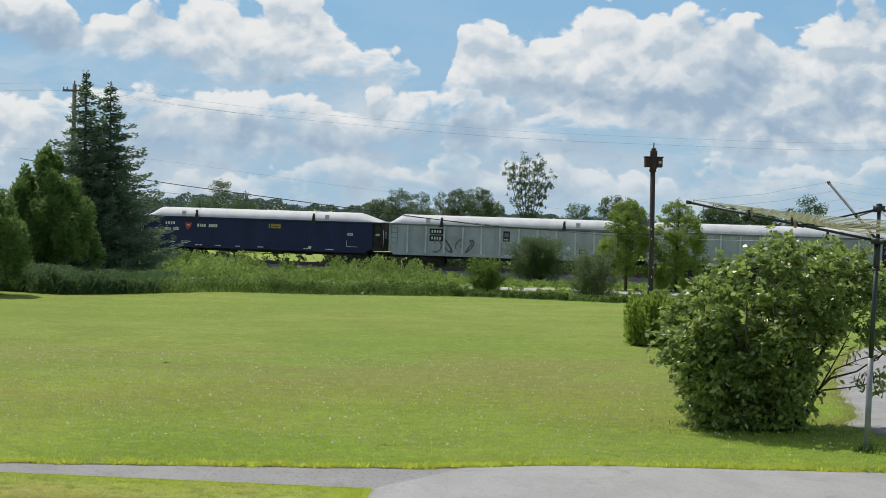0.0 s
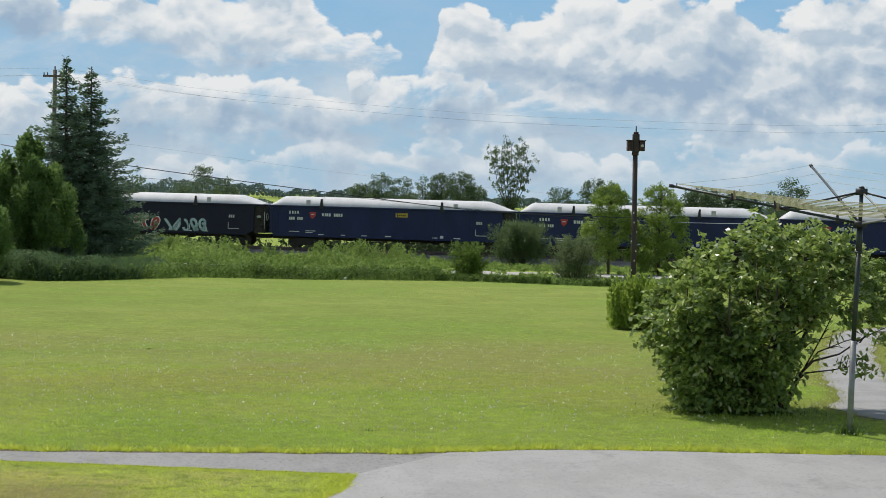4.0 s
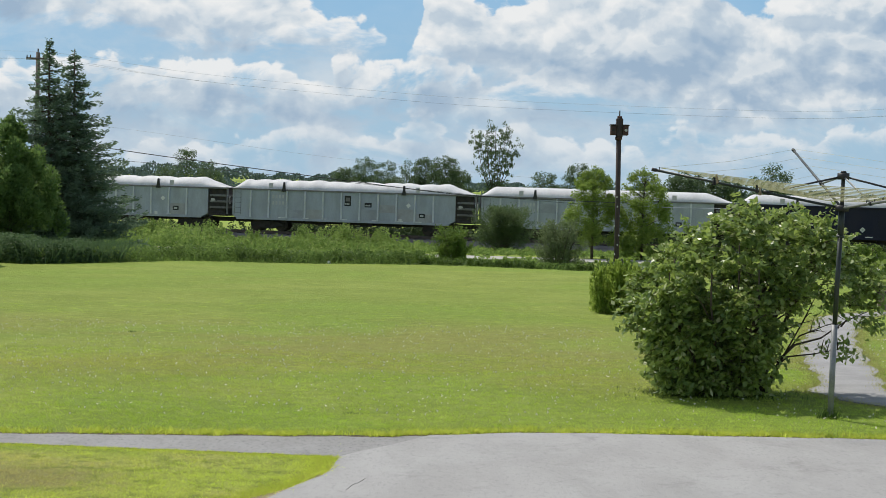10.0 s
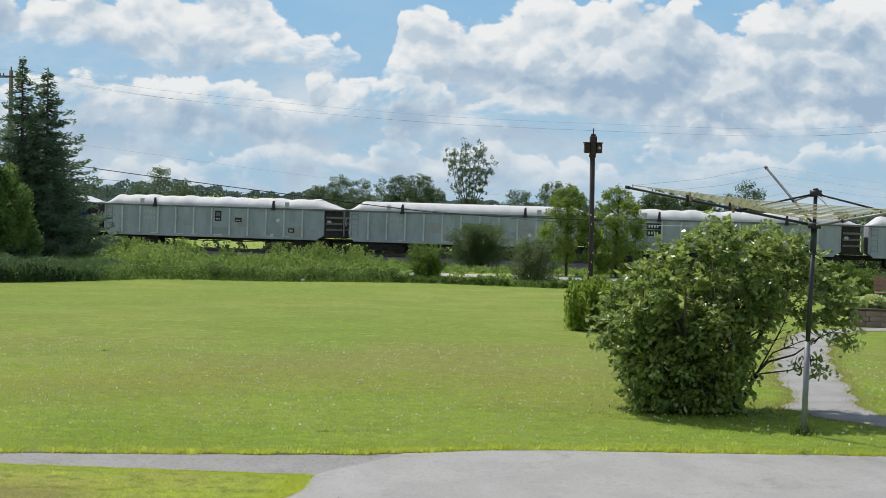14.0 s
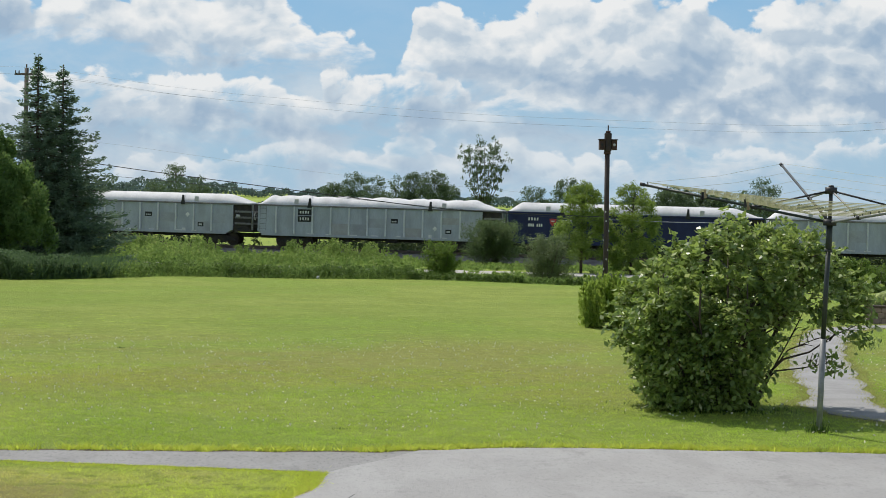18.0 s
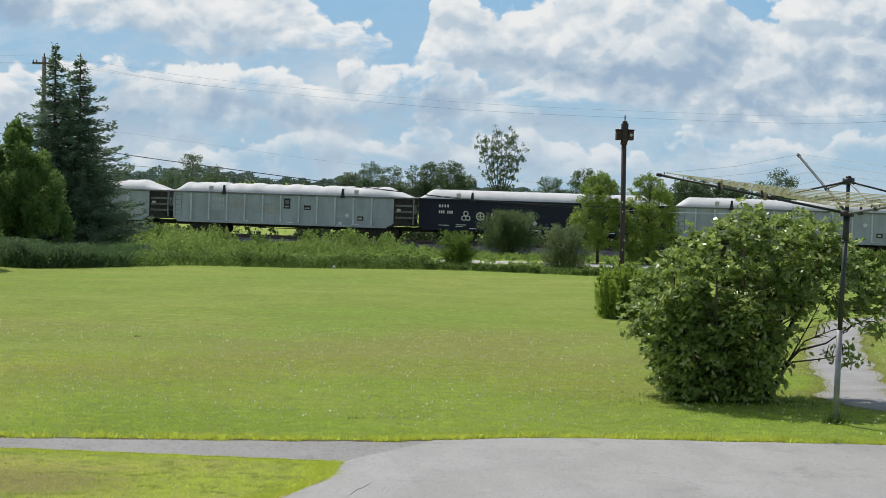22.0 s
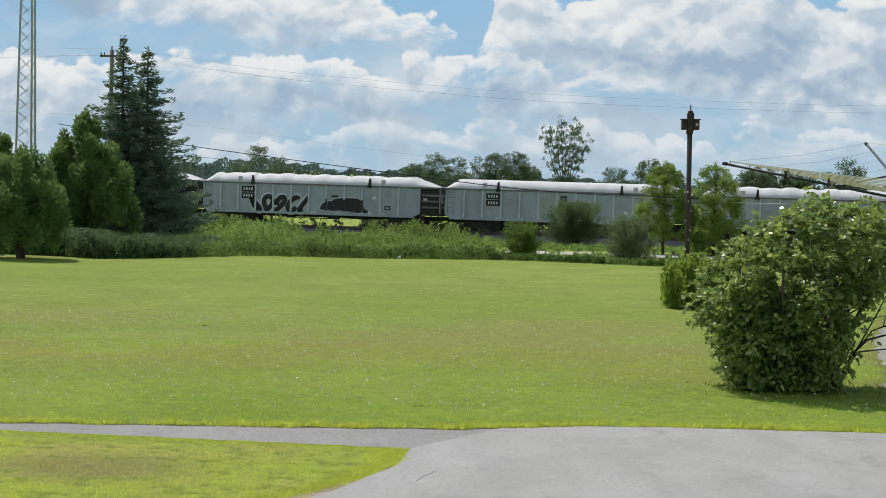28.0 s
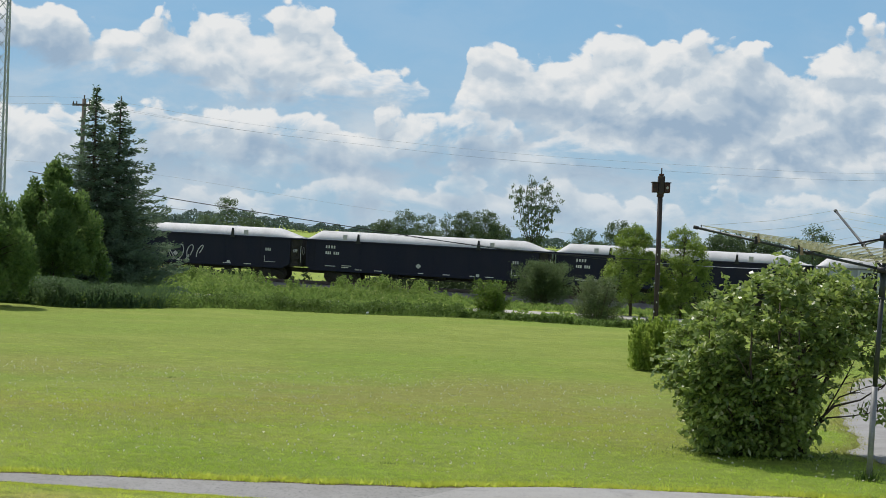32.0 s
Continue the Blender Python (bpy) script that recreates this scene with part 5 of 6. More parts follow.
def dryer():
    t = thing("clothes_dryer", "old rotary clothes dryer with yellowed lines and pegs", "clothes dryer", (3.905, 15.0, 0))
    part("lower_pole", tube("lower_pole", [(-0.01, 0, -0.1), (0.005, 0, 0.86)], 0.027, M_PIPE, 12), t, "galvanised grey lower tube")
    part("upper_pole", tube("upper_pole", [(0.005, 0, 0.84), (0.03, 0, 1.70)], 0.022, M_DARKPIPE, 12), t, "dark green upper tube")
    part("sleeve", tube("sleeve", [(0.03, 0, 1.66), (0.034, 0, 1.90)], 0.029, M_DARKPIPE, 12), t)
    part("collar", tube("collar", [(0.029, 0, 1.655), (0.03, 0, 1.675)], 0.036, M_DARKPIPE, 12), t)
    part("inner_pole", tube("inner_pole", [(0.034, 0, 1.88), (0.04, 0, 2.22)], 0.018, M_GREYPIPE, 10), t)
    low, high = np.array([0.036, 0, 1.925]), np.array([0.04, 0, 2.215])
    part("lower_hub", tube("lower_hub", [(0.035, 0, 1.895), (0.036, 0, 1.95)], 0.062, M_PLASTIC, 14), t)
    hub = part("upper_hub", tube("upper_hub", [(0.04, 0, 2.185), (0.04, 0, 2.245)], 0.055, M_PLASTIC, 14), t)
    part("knob", tube("knob", [(0.04, 0, 2.245), (0.04, 0, 2.265)], 0.03, M_PLASTIC, 12, 0.02), hub)
    tips = [np.array(p) for p in ((-1.66, 0.22, 2.235), (-0.03, 1.70, 2.49), (1.74, -0.2, 2.24), (0.25, -1.62, 2.05))]
    for tip, mat in zip(tips, (M_DARKPIPE, M_GREYPIPE, M_DARKPIPE, M_PIPE)):
        arm = part("arm", tube("arm", [tuple(low + (tip - low) * 0.03), tuple(tip)], 0.0125, mat, 8), t)
        part("end_cap", tube("end_cap", [tuple(low + (tip - low) * 0.985), tuple(low + (tip - low) * 1.012)], 0.017, M_PLASTIC, 8), arm)
        at = low + (tip - low) * 0.40
        part("strut", tube("strut", [tuple(high), tuple(at)], 0.009, M_PLASTIC if mat is M_DARKPIPE else M_PIPE, 6), t)
        part("slider", tube("slider", [tuple(low + (tip - low) * 0.385), tuple(low + (tip - low) * 0.415)], 0.02, M_PLASTIC, 8), arm)
        side = np.cross(tip - low, (0, 0, 1.0))
        side /= np.linalg.norm(side)
        for k in range(7 if mat is not M_GREYPIPE else 0):
            q = low + (tip - low) * (0.34 + 0.105 * k)
            part("line_hook", tube("line_hook", [tuple(q + (0, 0, -0.005)), tuple(q + (0, 0, 0.035))], 0.005, M_PLASTIC, 5), arm)
    for a, b in zip(tips, tips[1:] + tips[:1]):
        front = a[1] < -1 or b[1] < -1
        for k in range(11 if front else 4):
            f = (0.26 + 0.07 * k) if front else (0.5 + 0.155 * k)
            p, q = low + (a - low) * f + (0, 0, 0.03), low + (b - low) * f + (0, 0, 0.03)
            mid = (p + q) / 2 + (0, 0, -0.012 - 0.02 * f)
            part("line", tube("line", [tuple(p), tuple(mid), tuple(q)], 0.0042 if front else 0.0012, M_CORD, 5), t, "yellowed plastic line")
    for i in range(17):
        arm, nxt = (tips[0], tips[3]) if i % 3 else (tips[2], tips[3])
        f = 0.42 + 0.095 * (i % 6)
        s = (0.06, 0.12, 0.2)[i % 3]
        p = low + (arm - low) * f * (1 - s) + (nxt - low) * f * s
        part("peg", box("peg", -0.008, 0.008, -0.006, 0.006, -0.05, 0.035, M_PEG if i % 2 else M_PLASTIC, 0.002), t, at=tuple(p), turn=(0, (i * 37) % 50 - 25, (i * 53) % 180))
    x, y = 3.9 + RNG.normal(size=160) * 0.05, 15.0 + RNG.normal(size=160) * 0.04
    blades("tuft", "uncut grass tuft round the dryer's foot", x, y, 0.11, 0.012, M_WEED_DARK, 0.3, category="grass")


dryer()


def planter():
    t = thing("planter", "square brown block planter with a dark cap", "planter", (9.17, 30.5, 0), -14)
    t.scale = (0.92, 0.92, 1.0)
    block = box("block", -0.145, 0.145, -0.045, 0.045, 0, 0.098, M_BRICK, 0.008)
    for r in range(3):
        for k in range(3):
            sh = 0.075 * (r % 2)
            for y, rot in ((-0.38, 0), (0.38, 0)):
                part("block", block, t, at=(-0.295 + 0.295 * k + (sh if k < 2 else sh * 0.2) - 0.03, y, 0.004 + r * 0.102), turn=(0, 0, rot))
            for x in (-0.42, 0.42):
                part("block", block, t, at=(x, -0.29 + 0.29 * k, 0.003 + r * 0.102), turn=(0, 0, 90))
    for x0, x1, y0, y1 in ((-0.5, 0.5, -0.47, -0.33), (-0.5, 0.5, 0.33, 0.47), (-0.5, -0.36, -0.33, 0.33), (0.36, 0.5, -0.33, 0.33)):
        part("cap_board", box("cap_board", x0, x1, y0, y1, 0.312, 0.345, M_CAP, 0.006), t)
    part("soil", box("soil", -0.36, 0.36, -0.33, 0.33, 0.02, 0.29, M_EARTH, 0.01), t)
    plant = thing("potted_plant", "pale lime-green mounded plant in the planter", "plant", (9.15, 30.5, 0.29))
    pts, out = in_balls(4200, [(0.07 * i - 0.21, 0.04 * (i % 3) - 0.05, 0.12 + 0.05 * math.sin(i * math.pi / 6), 0.12, 0.18, 0.14) for i in range(7)], 0.4)
    v, f = leaf_faces(pts, 0.05, 0.035, 0.6, out)
    part("leaves", raw("leaves", v, f, M_LIME), plant)
    for i in range(5):
        part("stalk", tube("stalk", [(0.02 * i - 0.05, 0, -0.01), (0.05 * i - 0.1, 0, 0.15)], 0.006, M_BARK, 5), plant)
    b = thing("garden_bench", "slatted reddish-brown wooden garden bench", "bench", (11.5, 35.6, 0), -6)
    slat = box("slat", -0.75, 0.75, -0.045, 0.045, -0.012, 0.012, M_BENCH, 0.005)
    for k in range(4):
        part("seat_slat", slat, b, at=(0, -0.18 + 0.11 * k, 0.40))
    for k in range(3):
        part("back_slat", slat, b, at=(0, 0.24 + 0.02 * k, 0.40 + 0.09 + 0.095 * k), turn=(80, 0, 0))
    for x in (-0.66, 0.66):
        for y in (-0.17, 0.2):
            part("leg", box("leg", x - 0.03, x + 0.03, y - 0.03, y + 0.03, 0, 0.385, M_BENCH, 0.006), b)
        part("back_post", box("back_post", x - 0.03, x + 0.03, 0.27, 0.315, 0.2, 0.75, M_BENCH, 0.006), b)
    o = thing("garden_edging", "ochre-stained timber edging board", "edging", (10.1, 30.75, 0), -4)
    part("board", box("board", -0.36, 0.36, -0.02, 0.02, 0, 0.30, M_OCHRE, 0.006), o)
    part("board", box("board", -0.36, 0.36, -0.03, 0.03, 0.305, 0.335, M_CAP, 0.006), o)


planter()


def flower_pot():
    t = thing("flower_pot", "pale clay pot full of red and white flowers", "flower pot", (2.77, 8.3, 0.0))
    t.scale = (1.42, 1.42, 1.38)
    bm = bmesh.new()
    ring = [(0.10, 0.0), (0.15, 0.11), (0.175, 0.13), (0.175, 0.155), (0.155, 0.155), (0.14, 0.12)]
    rows = [[bm.verts.new((r * math.cos(a), r * math.sin(a), z)) for a in [2 * math.pi * k / 24 for k in range(24)]] for r, z in ring]
    for a, b in zip(rows, rows[1:]):
        for k in range(24):
            bm.faces.new((a[k], a[(k + 1) % 24], b[(k + 1) % 24], b[k]))
    bm.faces.new(rows[0][::-1]), bm.faces.new(rows[-1])
    part("pot", done("pot", bm, M_CLAY, True), t)
    for k in range(14):
        a = k * 2.4
        part("stalk", tube("stalk", [(0.06 * math.cos(a), 0.06 * math.sin(a), 0.1), (0.13 * math.cos(a), 0.13 * math.sin(a), 0.24)], 0.004, M_SHRUB, 5), t)
    pts, out = in_balls(700, [(0, 0, 0.2, 0.2, 0.2, 0.1)], 0.4)
    v, f = leaf_faces(pts, 0.055, 0.035, 0.6, out)
    part("leaves", raw("leaves", v, f, M_SHRUB), t)
    for i in range(90):
        a, h = i * 2.399, 1 - (i + 0.5) / 90
        r = 0.205 * math.sqrt(1 - h * h)
        c = np.array([r * math.cos(a), r * math.sin(a), 0.16 + 0.15 * h])
        red = r * math.cos(a) > -0.180 and c[2] < 0.268 and i % 6 > 0
        pts, out = in_balls(46, [(*c, 0.026, 0.026, 0.020)], 0.5)
        v, f = leaf_faces(pts, 0.014, 0.012, 0.5, out + c / np.linalg.norm(c) * 0.7)
        part("bloom", raw("bloom", v, f, M_PETAL_RED if red else M_PETAL_WHITE), t, "red bloom" if red else "white bloom")


flower_pot()


# ---- poles, wires and tower ----
def tower():
    t = thing("radio_tower", "tall galvanised lattice mast", "mast", (-26.2, 95, -1.3))
    feet = [(0.56 * math.cos(a), 0.56 * math.sin(a)) for a in (math.radians(200), math.radians(330), math.radians(85))]
    H = 34.0

    def leg(k, z):
        s = 1.28 - 0.034 * z
        return (feet[k][0] * s, feet[k][1] * s, z)
    for k in range(3):
        part("leg", tube("leg", [leg(k, 0), leg(k, H)], 0.065, M_TOWER, 8, 0.05), t)
        n = 44
        for i in range(n):
            z0, z1 = H * i / n, H * (i + 1) / n
            j = (k + 1) % 3
            part("brace", tube("brace", [leg(k, z0), leg(j, z1)], 0.016, M_TOWER, 4, None, False), t)
            part("brace", tube("brace", [leg(j, z0), leg(k, z1)], 0.016, M_TOWER, 4, None, False), t)


tower()


def utility_pole(x, y, top, arm=1.9, label="weathered wooden utility pole with a crossarm"):
    t = thing("utility_pole", label, "utility pole", (x, y, gz(x, y)), -8, group="utility poles")
    h = top - gz(x, y)
    part("pole", tube("pole", [(0, 0, -0.3), (0, 0, h)], 0.20, M_UTIL, 10, 0.17), t)
    part("crossarm", box("crossarm", -arm / 2, arm / 2, -0.28, -0.17, h - 0.62, h - 0.44, M_UTIL, 0.01), t)
    for q in (-0.46, -0.3, 0.3, 0.46):
        part("insulator", tube("insulator", [(q * arm, -0.22, h - 0.45), (q * arm, -0.22, h - 0.22)], 0.055, M_UTIL, 8, 0.04), t)
    part("top_pin", tube("top_pin", [(0, 0, h - 0.02), (0, 0, h + 0.32)], 0.05, M_UTIL, 8, 0.06), t)
    return t


utility_pole(-31.5, 140, 12.75)
utility_pole(60, 140, 12.0)
utility_pole(-78, 140, 12.9)


def wire(points, radius, material, label):
    """A hanging wire through three or more places."""
    pts = [np.array(p, float) for p in points]
    out = []
    for a, b in zip(pts, pts[1:]):
        out += [a + (b - a) * k / 8 for k in range(8)]
    # round the corners off
    arr = np.array(out + [pts[-1]])
    for _ in range(5):
        arr[1:-1] = (arr[:-2] + 2 * arr[1:-1] + arr[2:]) / 4
    tagged(new("overhead_wire", tube("overhead_wire", [tuple(p) for p in arr], radius, material, 5)), label, "wire", group="overhead wires")


for o, z in ((0.0, 13.05), (-0.85, 12.45), (0.85, 12.45)):
    wire([(-78 + o, 139.8, z + 0.1), (-52, 139.8, z - 1.3), (-31.5 + o, 139.8, z), (-18.7, 139.8, z - 1.75), (5.3, 139.8, z - 3.35), (36.8, 139.8, z - 3.75), (60 + o, 139.8, z - 0.7)], 0.008, M_FAINT, "thin grey overhead power wire")
wire([(-18.5, 72, 4.25), (-12.36, 71, 3.36), (-3.5, 71, 2.40), (2.5, 73, 1.78), (11.0, 83.2, 1.60)], 0.018, M_WIRE, "black sagging service cable")
wire([(-18.5, 72, 3.3), (-12.3, 71, 2.95), (-4, 72, 2.35), (4, 76, 1.75), (11.2, 83.4, 1.35)], 0.008, M_WIRE, "thin dark sagging wire")
wire([(9.6, 83.6, 1.5), (13.2, 83.0, 1.42), (17, 82, 1.45)], 0.014, M_FAINT, "thin pale wire between young trees")
wire([(-60, 150, 8.2), (-30, 150, 7.4), (-7.5, 150, 4.7), (12, 150, 3.3)], 0.008, M_FAINT, "thin grey overhead power wire")


# ---- the train ----
PITCH = 17.66
HALF = 1.42                       # half a car's width
FLOOR, TOP = 0.86, 2.90           # underside and upper edge of the sides, above the rails
LEFT, RIGHT, FRONT = -8.68, 7.2, 8.70


def truck(parent, x):
    t = part("truck", box("bolster", -0.22, 0.22, -1.15, 1.15, 0.38, 0.72, M_UNDER, 0.03), parent, at=(x, 0, 0))
    frame_mesh = prism("side_frame", [(-1.2, 0.42), (-0.9, 0.60), (-0.4, 0.74), (0.4, 0.74), (0.9, 0.60), (1.2, 0.42), (1.12, 0.32), (0.78, 0.40), (0.45, 0.20), (-0.45, 0.20), (-0.78, 0.40), (-1.12, 0.32)], -0.07, 0.07, M_UNDER, 0.015)
    for y in (-1.02, 1.02):
        part("side_frame", frame_mesh, t, at=(0, y, 0))
    bm = bmesh.new()
    for y0, y1, r in ((-0.80, -0.70, 0.43), (0.70, 0.80, 0.43), (-0.70, -0.66, 0.46), (0.66, 0.70, 0.46), (-1.0, 1.0, 0.085)):
        bmesh.ops.create_cone(bm, cap_ends=True, segments=24, radius1=r, radius2=r, depth=y1 - y0,
                              matrix=Matrix.Translation((0, (y0 + y1) / 2, 0)) @ Matrix.Rotation(radians(90), 4, "X"))
    for y in (-0.83, 0.83):
        for k in range(4):
            a = k * math.pi / 2 + 0.4
            add_box(bm, 0.2 * math.cos(a) - 0.05, 0.2 * math.cos(a) + 0.05, y - 0.03, y + 0.03, 0.2 * math.sin(a) - 0.05, 0.2 * math.sin(a) + 0.05)
    wheels = done("wheelset", bm, M_WHEEL)
    for dx in (-0.88, 0.88):
        part("wheelset", wheels, t, at=(dx, 0, 0.46))
    return t


def cover_mesh(lumpy):
    """The domed fibreglass lid: sloped at both ends, plain or rippled along its length."""
    xs = np.concatenate([np.linspace(LEFT + 0.02, LEFT + 0.75, 6), np.linspace(LEFT + 0.9, RIGHT - 0.75, 110), np.linspace(RIGHT - 0.6, FRONT - 0.12, 9)])
    V, F = [], []
    m = 13
    for x in xs:
        e = min(1.0, max(0.0, (x - LEFT) / 0.85), 1.0)
        e = min(e, max(0.06, (FRONT - 0.30 - x) / 1.7))
        e = e * (1.15 - 0.15 * e)
        h = 0.60 * e + 0.03
        if lumpy:
            h += 0.075 * abs(math.sin((x - LEFT) * math.pi / 1.32)) * min(1, e * 1.2) + 0.03 * math.sin(x * 2.1 + 1) * e - 0.04
        for k in range(m):
            a = -1 + 2 * k / (m - 1)
            V.append((x, a * (HALF + 0.02), TOP + 0.10 + h * (1 - abs(a) ** 3.2)))
    for i in range(len(xs) - 1):
        for k in range(m - 1):
            F.append((i * m + k, i * m + k + 1, (i + 1) * m + k + 1, (i + 1) * m + k))
    me = raw("cover", V, F, M_COVER, True)
    bm = bmesh.new()
    bm.from_mesh(me)
    ret = bmesh.ops.extrude_edge_only(bm, edges=[e for e in bm.edges if e.is_boundary])
    for v in ret["geom"]:
        if isinstance(v, bmesh.types.BMVert):
            v.co.z = TOP + 0.06
    bm.to_mesh(me)
    bm.free()
    return me


COVERS = (cover_mesh(False), cover_mesh(True))
RIBS = [LEFT + 1.33 + 1.30 * k for k in range(11)]


def gondola(paint_mat, ribbed, lumpy, label):
    """A high-sided covered gondola; x along the track, y from the yard, z above the rails."""
    t = thing("gondola_car", label, "railway car", group="cars of the passing train")
    end = RIGHT if ribbed else RIGHT + 0.62
    body = part("body", prism("body", [(LEFT, 1.10), (LEFT + 0.35, FLOOR), (end - 0.5, FLOOR), (end, 1.12), (end, TOP), (LEFT, TOP)], -HALF, HALF, paint_mat, 0.02), t)
    trim = M_GREY_DARK if ribbed else paint_mat
    for y in (-HALF, HALF):
        s = 1 if y > 0 else -1
        part("top_chord", box("top_chord", LEFT - 0.03, FRONT, min(y, y + s * 0.07), max(y, y + s * 0.07), TOP - 0.02, TOP + 0.09, trim, 0.012), t)
        part("side_sill", box("side_sill", LEFT + 0.3, end - 0.45, min(y, y + s * 0.05), max(y, y + s * 0.05), FLOOR - 0.06, FLOOR + 0.10, paint_mat, 0.012), t)
    if ribbed:
        rib = prism("rib", [(-0.055, FLOOR + 0.10), (0.055, FLOOR + 0.10), (0.055, TOP - 0.02), (-0.055, TOP - 0.02)], -0.10, 0.10, M_GREY_RIB, 0.012)
        for x in RIBS:
            for y in (-HALF - 0.02, HALF + 0.02):
                part("rib", rib, body, at=(x, y, 0))
    else:
        rib = prism("weld_seam", [(-0.02, FLOOR + 0.10), (0.02, FLOOR + 0.10), (0.02, TOP - 0.02), (-0.02, TOP - 0.02)], -0.012, 0.012, paint_mat)
        for x in RIBS[::2]:
            for y in (-HALF - 0.004, HALF + 0.004):
                part("weld_seam", rib, body, at=(x, y, 0))
    # the open end: a deck, posts and steps
    part("end_deck", box("end_deck", end - 0.02, FRONT - 0.03, -HALF + 0.04, HALF - 0.04, 0.98, 1.12, M_UNDER, 0.015), t)
    for y in (-HALF + 0.06, HALF - 0.06):
        part("corner_post", box("corner_post", FRONT - 0.16, FRONT - 0.04, y - 0.06, y + 0.06, 1.12, TOP - 0.02, trim if ribbed else M_UNDER, 0.012), t)
        part("slope_brace", tube("slope_brace", [(end + 0.02, y, TOP - 0.1), (FRONT - 0.2, y, 1.15)], 0.045, M_UNDER, 6), t)
    shelf_mat = M_GREY_DARK if ribbed else M_UNDER
    for k in range(3):
        z = 1.50 + 0.42 * k
        part("end_step", box("end_step", end + 0.12, FRONT - 0.20, -HALF + 0.02, HALF - 0.02, z, z + 0.14, shelf_mat, 0.012), t)
    part("brake_valve", box("brake_valve", end + 0.2, end + 0.5, -HALF + 0.02, -HALF + 0.3, 1.95, 2.2, M_PATCH, 0.03), t)
    part("brake_reservoir", tube("brake_reservoir", [(end + 0.12, -HALF + 0.25, 1.36), (FRONT - 0.3, -HALF + 0.25, 1.36)], 0.16, M_UNDER, 12), t)
    part("hand_wheel", tube("hand_wheel", [(FRONT - 0.02 + 0.0 * k, -HALF + 0.45 + 0.26 * math.cos(k * math.pi / 8), 2.1 + 0.26 * math.sin(k * math.pi / 8)) for k in range(17)], 0.022, M_WHITE, 5), t)
    # dark block added to fill the open end, standing for the gloom inside it
    part("end_wall", box("end_wall", end + 0.01, FRONT - 0.25, -HALF + 0.10, HALF - 0.10, 1.125, TOP - 0.02, M_UNDER, 0.01), t)
    for x in (LEFT + 0.18, LEFT + 0.62):
        part("ladder_rail", tube("ladder_rail", [(x, -HALF - 0.06, 1.15), (x, -HALF - 0.06, TOP - 0.05)], 0.014, trim, 5), t)
    for k in range(5):
        part("ladder_rung", tube("ladder_rung", [(LEFT + 0.18, -HALF - 0.06, 1.25 + 0.36 * k), (LEFT + 0.62, -HALF - 0.06, 1.25 + 0.36 * k)], 0.012, trim, 5), t)
    part("grab_iron", tube("grab_iron", [(FRONT - 0.1, -HALF + 0.0, 1.3), (FRONT - 0.1, -HALF - 0.06, 1.35), (FRONT - 0.1, -HALF - 0.06, 2.4), (FRONT - 0.1, -HALF + 0.0, 2.45)], 0.018, M_WHITE if not ribbed else M_GREY, 6), t)
    part("centre_sill", box("centre_sill", LEFT - 0.05, FRONT + 0.05, -0.28, 0.28, 0.60, 0.90, M_UNDER, 0.02), t)
    for x, w in ((-2.6, 0.5), (0.4, 0.8), (2.9, 0.4)):
        part("brake_gear", box("brake_gear", x, x + w, -0.9, -0.3, 0.52, 0.86, M_UNDER, 0.04), t)
    part("brake_pipe", tube("brake_pipe", [(-4.5, -1.0, 0.70), (-2, -1.05, 0.55), (1.5, -1.05, 0.55), (4.2, -1.0, 0.70)], 0.03, M_UNDER, 6), t)
    for x0, x1 in ((LEFT - 0.45, LEFT), (FRONT, FRONT + 0.45)):
        part("coupler", box("coupler", x0, x1, -0.14, 0.14, 0.66, 0.92, M_WHEEL, 0.03), t)
    for x in (-6.15, 6.15):
        truck(t, x)
    lid = part("cover", COVERS[lumpy], t, "white fibreglass cover" if not lumpy else "white rippled fibreglass cover")
    clasp = prism("clasp", [(-0.17, TOP - 0.08), (0.17, TOP - 0.08), (0.09, TOP + 0.25), (0.08, TOP + 0.58), (-0.05, TOP + 0.58), (-0.09, TOP + 0.22)], -0.05, 0.05, M_INK, 0.006)
    for x in (LEFT + 3.72, LEFT + 12.25):
        for y in (-HALF - 0.10, HALF + 0.10):
            part("clasp", clasp, t, at=(x, y, 0))
        part("hoop", tube("hoop", [(x, (HALF + 0.05) * a, TOP + 0.13 + 0.64 * (1 - abs(a) ** 3.2)) for a in np.linspace(-1, 1, 15)], 0.012, M_COVER, 5), lid)
    patch = box("patch", -0.15, 0.15, -0.012, 0.012, 0, 0.34, M_PATCH, 0.004)
    for x in (LEFT + 2.75, LEFT + 13.2):
        part("patch", patch, lid, at=(x, -HALF - 0.005, TOP + 0.16), turn=(-12, 0, 0))
    return t


SIDE = -HALF - 0.008


def mark(car, x, z, w, h, mat, name="marking", y=None):
    """A flat painted field on the car's near side, its lower left corner at x, z."""
    y = SIDE if y is None else y
    return part(name, box(name, x, x + w, y, y + 0.012, z, z + h, mat, 0.002), car)


def letters(car, x, z, n, w, h, mat, gap=0.35, y=None):
    """Writing that cannot be read: plain bars."""
    for i in range(n):
        mark(car, x + i * w * (1 + gap), z, w, h, mat, "marking_bar", y)


def diamond(car, x, z, r, mat):
    part("placard", prism("placard", [(x - r, z), (x, z - r), (x + r, z), (x, z + r)], SIDE - 0.006, SIDE + 0.006, mat), car)


